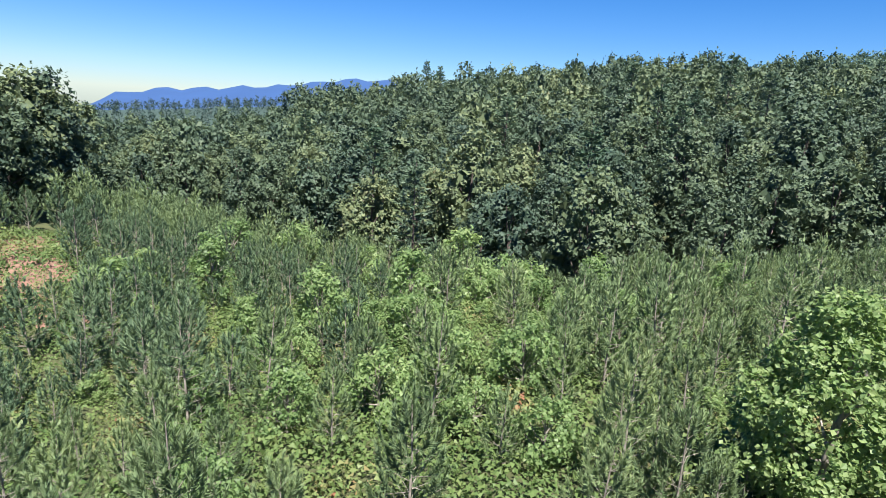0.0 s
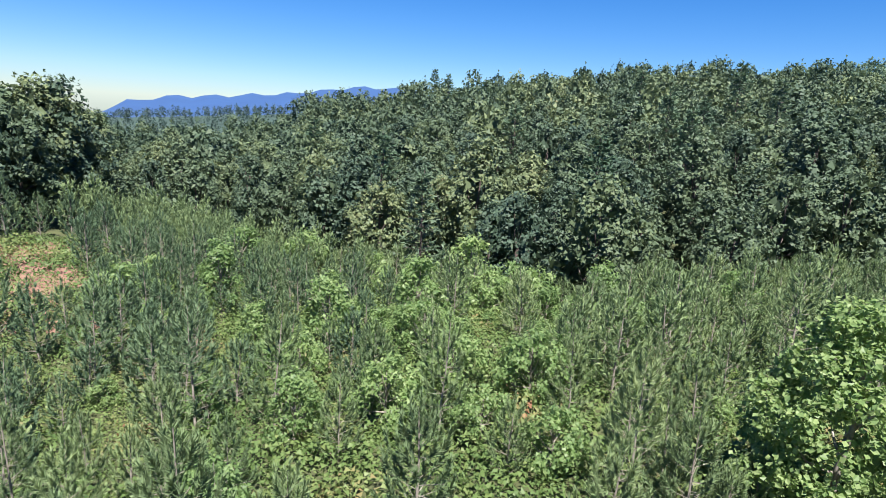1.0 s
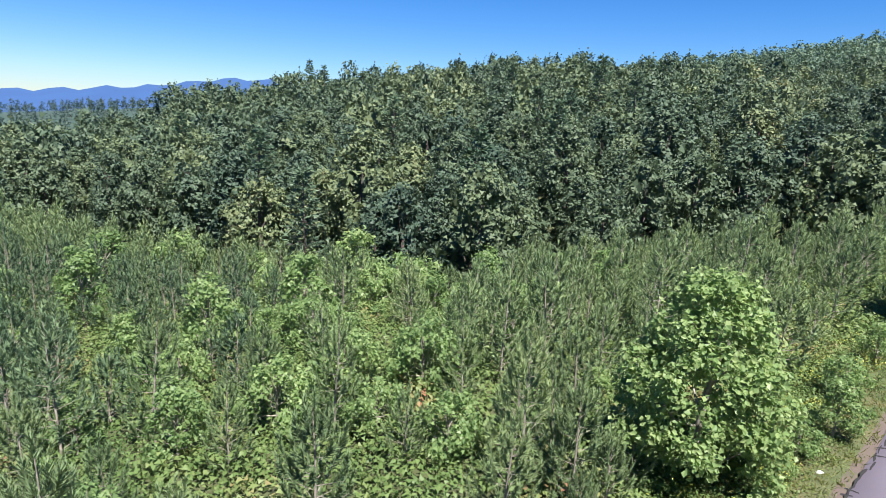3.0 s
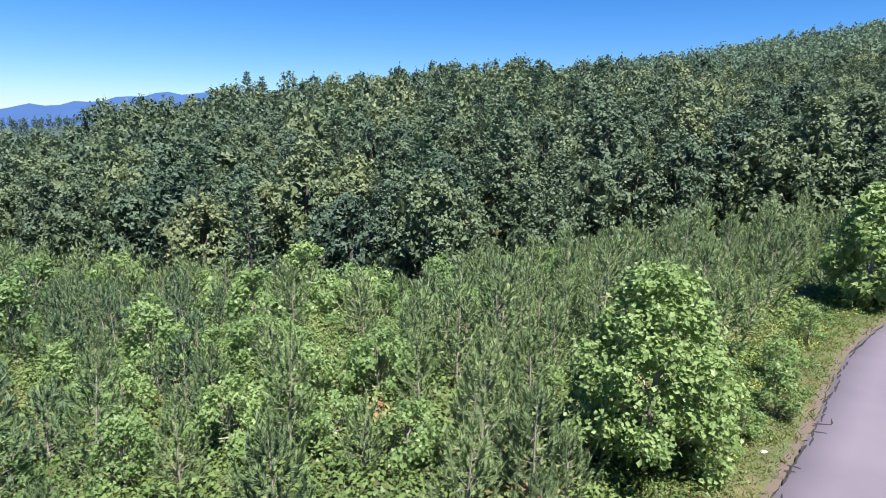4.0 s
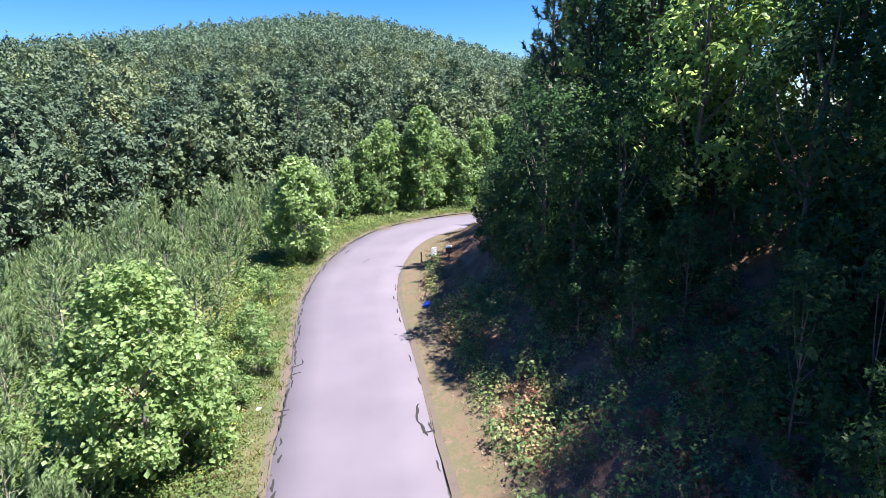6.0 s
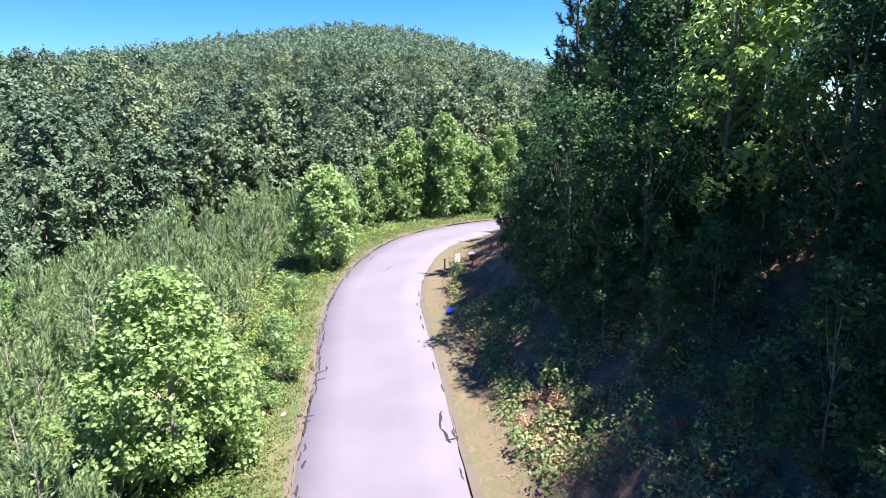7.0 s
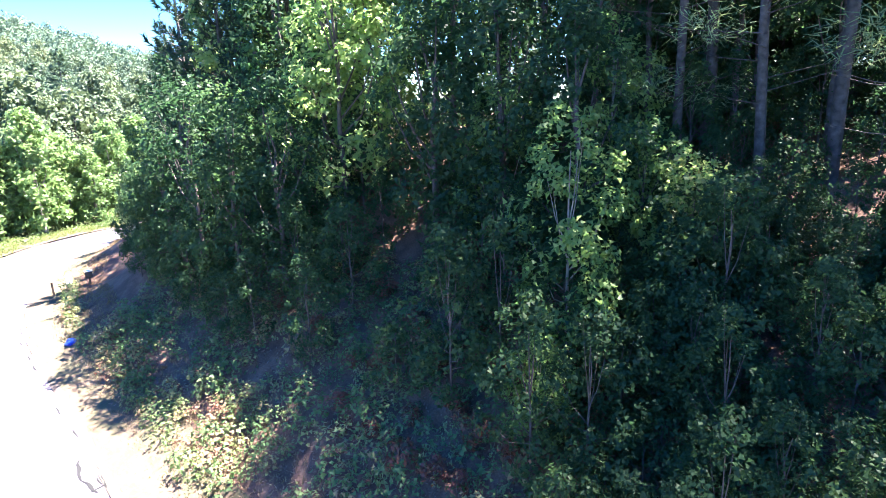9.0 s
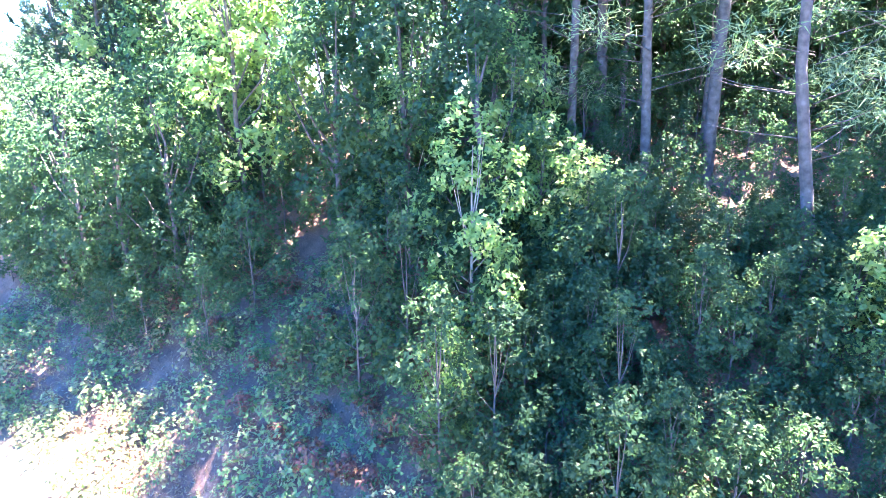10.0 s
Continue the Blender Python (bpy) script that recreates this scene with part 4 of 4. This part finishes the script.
sumac = Kind("sumac_shrub", SUMAC, BARK_PALE, RED_LEAF, "small red-leaved shrub on the shaded bank", "red shrubs")
for i, (az, r) in enumerate([(85, 17), (88, 15), (91, 14.5), (94, 12.5), (97, 13.5), (99, 12), (103, 12.6), (106, 12), (92, 17), (82, 19), (101, 14), (110, 11.6), (135, 14.5), (137, 14.8), (93, 11.5), (96, 10.8), (98.5, 10.4), (101, 11.2), (104.5, 10.6), (107.5, 11.4), (95, 15), (89.5, 12.8), (86.5, 14), (112, 10.8), (115, 11.8)]):
    sumac.plant(i, *at(az, r), RNG.uniform(0.45, 0.8), i * 50)


def blades(spots, rng, tall, wide, per):
    p = np.repeat(np.array([(x, y, gz(x, y)) for x, y in spots]), per, 0)
    m = len(p)
    p = p + rng.normal(size=(m, 3)) * [0.12, 0.12, 0]
    way = unit(rng.normal(size=(m, 3)) * [0.9, 0.9, 0] + [0, 0, 1])
    h = tall * rng.uniform(0.4, 1.3, m)
    n = unit(np.cross(way, rng.normal(size=(m, 3))))
    return cards(p + way * h[:, None] * 0.5, n, h, rng, wide=wide / tall, along=way, corners=3)


spots = scatter(RNG, 9000, 0, polar(RNG, 25, 75, 9, 56), lambda x, y: HALF + 0.12 < side_of(x, y) < 7.0 and RNG.random() < 0.45 + 0.4 * (side_of(x, y) - HALF))
v, f = blades(spots, RNG, 0.24, 0.045, 7)
tagged(new("verge_grass", np_mesh("verge_grass", v, f, GRASS)), "dry yellow-green grass along the lane", "grass", kind="stuff")
spots = scatter(RNG, 8000, 0, polar(RNG, 50, 105, 8, 46), lambda x, y: -6.0 < side_of(x, y) < -HALF - 0.35 and noise.noise((x * 0.6, y * 0.6, 1.0)) > -0.35)
v, f = blades(spots, RNG, 0.12, 0.03, 6)
tagged(new("bank_grass", np_mesh("bank_grass", v, f, DRY_GRASS)), "short dry grass at the foot of the bank", "grass", kind="stuff")
spots = scatter(RNG, 900, 0.36, polar(RNG, 25, 72, 10, 56), lambda x, y: 2.8 < side_of(x, y) < 7.5)
TUFTS = [mound(330 + i, 1.1, 0.9, 100, 0.17) for i in range(4)]
v, f, t = mass(TUFTS, np.array([(x, y, RNG.uniform(0.3, 0.6) * min(1, 0.55 + 0.4 * (side_of(x, y) - 2.8)) + 0.12 * max(0, side_of(x, y) - 4.2)) for x, y in spots]), RNG)
tagged(new("verge_weeds", np_mesh("verge_weeds", v, f, BRAMBLE, t)), "tall weeds and yellow flowers beside the lane", "weeds", kind="stuff")

# goldenrod flowers along the verge
spots = np.array(scatter(RNG, 800, 0, polar(RNG, 25, 66, 12, 46), lambda x, y: 3.4 < side_of(x, y) < 6.5 and noise.noise((x * 0.5, y * 0.5, 4.0)) > 0.05))
p = np.repeat(np.c_[spots, [gz(x, y) + 0.42 for x, y in spots]], 4, 0) + RNG.normal(size=(len(spots) * 4, 3)) * 0.06
v, f = cards(p, unit(RNG.normal(size=p.shape) * 0.6 + [0, 0, 1]), RNG.uniform(0.05, 0.1, len(p)), RNG, corners=3)
tagged(new("wild_flowers", np_mesh("wild_flowers", v, f, YELLOW_LEAF)), "small yellow wild flowers among the verge weeds", "flowers", kind="stuff")

# fallen leaves on the bank
spots = np.array(scatter(RNG, 7000, 0, polar(RNG, 62, 135, 7, 34), bank_foot))
p = np.c_[spots, [gz(x, y) + 0.05 for x, y in spots]]
v, f = cards(p, unit(RNG.normal(size=p.shape) * 0.5 + [0, 0, 1]), RNG.uniform(0.05, 0.13, len(p)), RNG, corners=3)
tagged(new("fallen_leaves", np_mesh("fallen_leaves", v, f, LITTER_LEAF)), "dry brown fallen leaves and twigs on the bank", "leaf litter", kind="stuff")

# the grey-green pine at the forest's edge, and the tall conifers on the crest
for i, (az, r, s) in enumerate([(13.2, 56, 0.95), (-2.6, 186, 0.95), (-1.3, 184, 1.0), (2.2, 150, 0.95), (16, 120, 0.95), (19, 130, 0.9), (31, 95, 0.75)]):
    wpine.plant(i, *at(az, r), s, i * 40)

# ---- small things by the lane ----
def plain(name, colour, rough=0.6, scale=9.0):
    dark = tuple(c * 0.8 for c in colour)
    return rough_material(name, [(0.35, dark), (0.65, colour)], scale, rough=rough, bump=0.05)


WHITE_PAINT = plain("white_paint", (0.62, 0.62, 0.62))
BROWN_BOARD = plain("brown_board", (0.07, 0.04, 0.032))
BLUE_SHEET = plain("blue_sheet", (0.03, 0.07, 0.5), 0.4)
BLUE_INK = plain("dark_print", (0.05, 0.08, 0.25))
WOOD_POST = plain("weathered_wood", (0.14, 0.09, 0.06), 0.85, 20)


def slab(sx, sy, sz, at_, bevel=0.012):
    """A bevelled block with its middle at at_."""
    bm = bmesh.new()
    bmesh.ops.create_cube(bm, size=1.0, matrix=Matrix.Translation(at_) @ Matrix.Diagonal((sx, sy, sz, 1)))
    bmesh.ops.bevel(bm, geom=bm.edges[:], offset=min(bevel, sx * 0.3, sy * 0.3, sz * 0.3), segments=2, affect="EDGES")
    return bm


def solid(name, bm, mat, parent, label=""):
    me = bpy.data.meshes.new(name)
    bm.to_mesh(me)
    bm.free()
    me.materials.append(mat)
    return part(name, me, parent, label)


def stand(name, x, y, turn, label, category, size=1.0):
    root = tagged(new(name), label, category)
    root.matrix_basis = pose(x, y, gz(x, y), 0, 0, turn) @ Matrix.Diagonal((size, size, size, 1))
    return root


sign = stand("yard_sign", 31.7, 15.0, -25, "white yard sign with printed lines on thin posts beside the lane", "sign", 0.85)
solid("board", slab(0.46, 0.02, 0.62, (0, 0, 0.72)), WHITE_PAINT, sign)
for z, w in ((0.9, 0.34), (0.76, 0.3), (0.62, 0.34), (0.52, 0.22)):
    solid("printed_line", slab(w, 0.006, 0.05, (0, -0.0135, z), 0.002), BLUE_INK, sign)
for x in (-0.2, 0.2):
    solid("post", slab(0.025, 0.025, 1.06, (x, 0.023, 0.43), 0.004), WOOD_POST, sign)
box = stand("newspaper_box", 32.15, 14.2, -68, "dark brown roadside box with a white lid on a post", "mailbox", 0.78)
solid("body", slab(0.42, 0.5, 0.42, (0, 0, 0.72), 0.03), BROWN_BOARD, box)
solid("lid", slab(0.5, 0.58, 0.06, (0, 0, 0.965), 0.02), WHITE_PAINT, box, "white lid")
solid("flap", slab(0.34, 0.02, 0.3, (0, -0.262, 0.72), 0.006), WOOD_POST, box)
solid("post", slab(0.11, 0.11, 0.86, (0, 0, 0.1)), WOOD_POST, box)
stake = stand("wooden_stake", 31.1, 15.55, -60, "short weathered wooden stake in the dry grass", "post")
solid("shaft", slab(0.09, 0.07, 0.85, (0, 0, 0.27)), WOOD_POST, stake)
solid("cap", slab(0.11, 0.09, 0.03, (0, 0, 0.712)), BROWN_BOARD, stake)


def crumple(seed, size):
    bm = bmesh.new()
    bmesh.ops.create_icosphere(bm, subdivisions=4, radius=0.5)
    for v in bm.verts:
        n = noise.noise(v.co * 2.2 + Vector((seed, 0, 0))) * 0.28 + noise.noise(v.co * 6 + Vector((0, seed, 0))) * 0.1
        v.co = Vector((v.co.x * size[0], v.co.y * size[1], v.co.z * size[2])) * (1 + n)
        v.co.z = max(v.co.z, -size[2] * 0.32)
    return bm


bag = stand("blue_tarpaulin", 24.6, 12.0, 20, "crumpled blue plastic sheet lying in the shade by the lane", "plastic sheet")
solid("sheet", crumple(3.0, (0.8, 0.5, 0.3)), BLUE_SHEET, bag)
paper = stand("paper_litter", 14.0, 13.3, 0, "crumpled white paper litter in the verge grass", "litter")
solid("paper", crumple(8.0, (0.28, 0.18, 0.2)), WHITE_PAINT, paper)
young_far.plant(4, *at(70.2, 36), 0.85, 20)
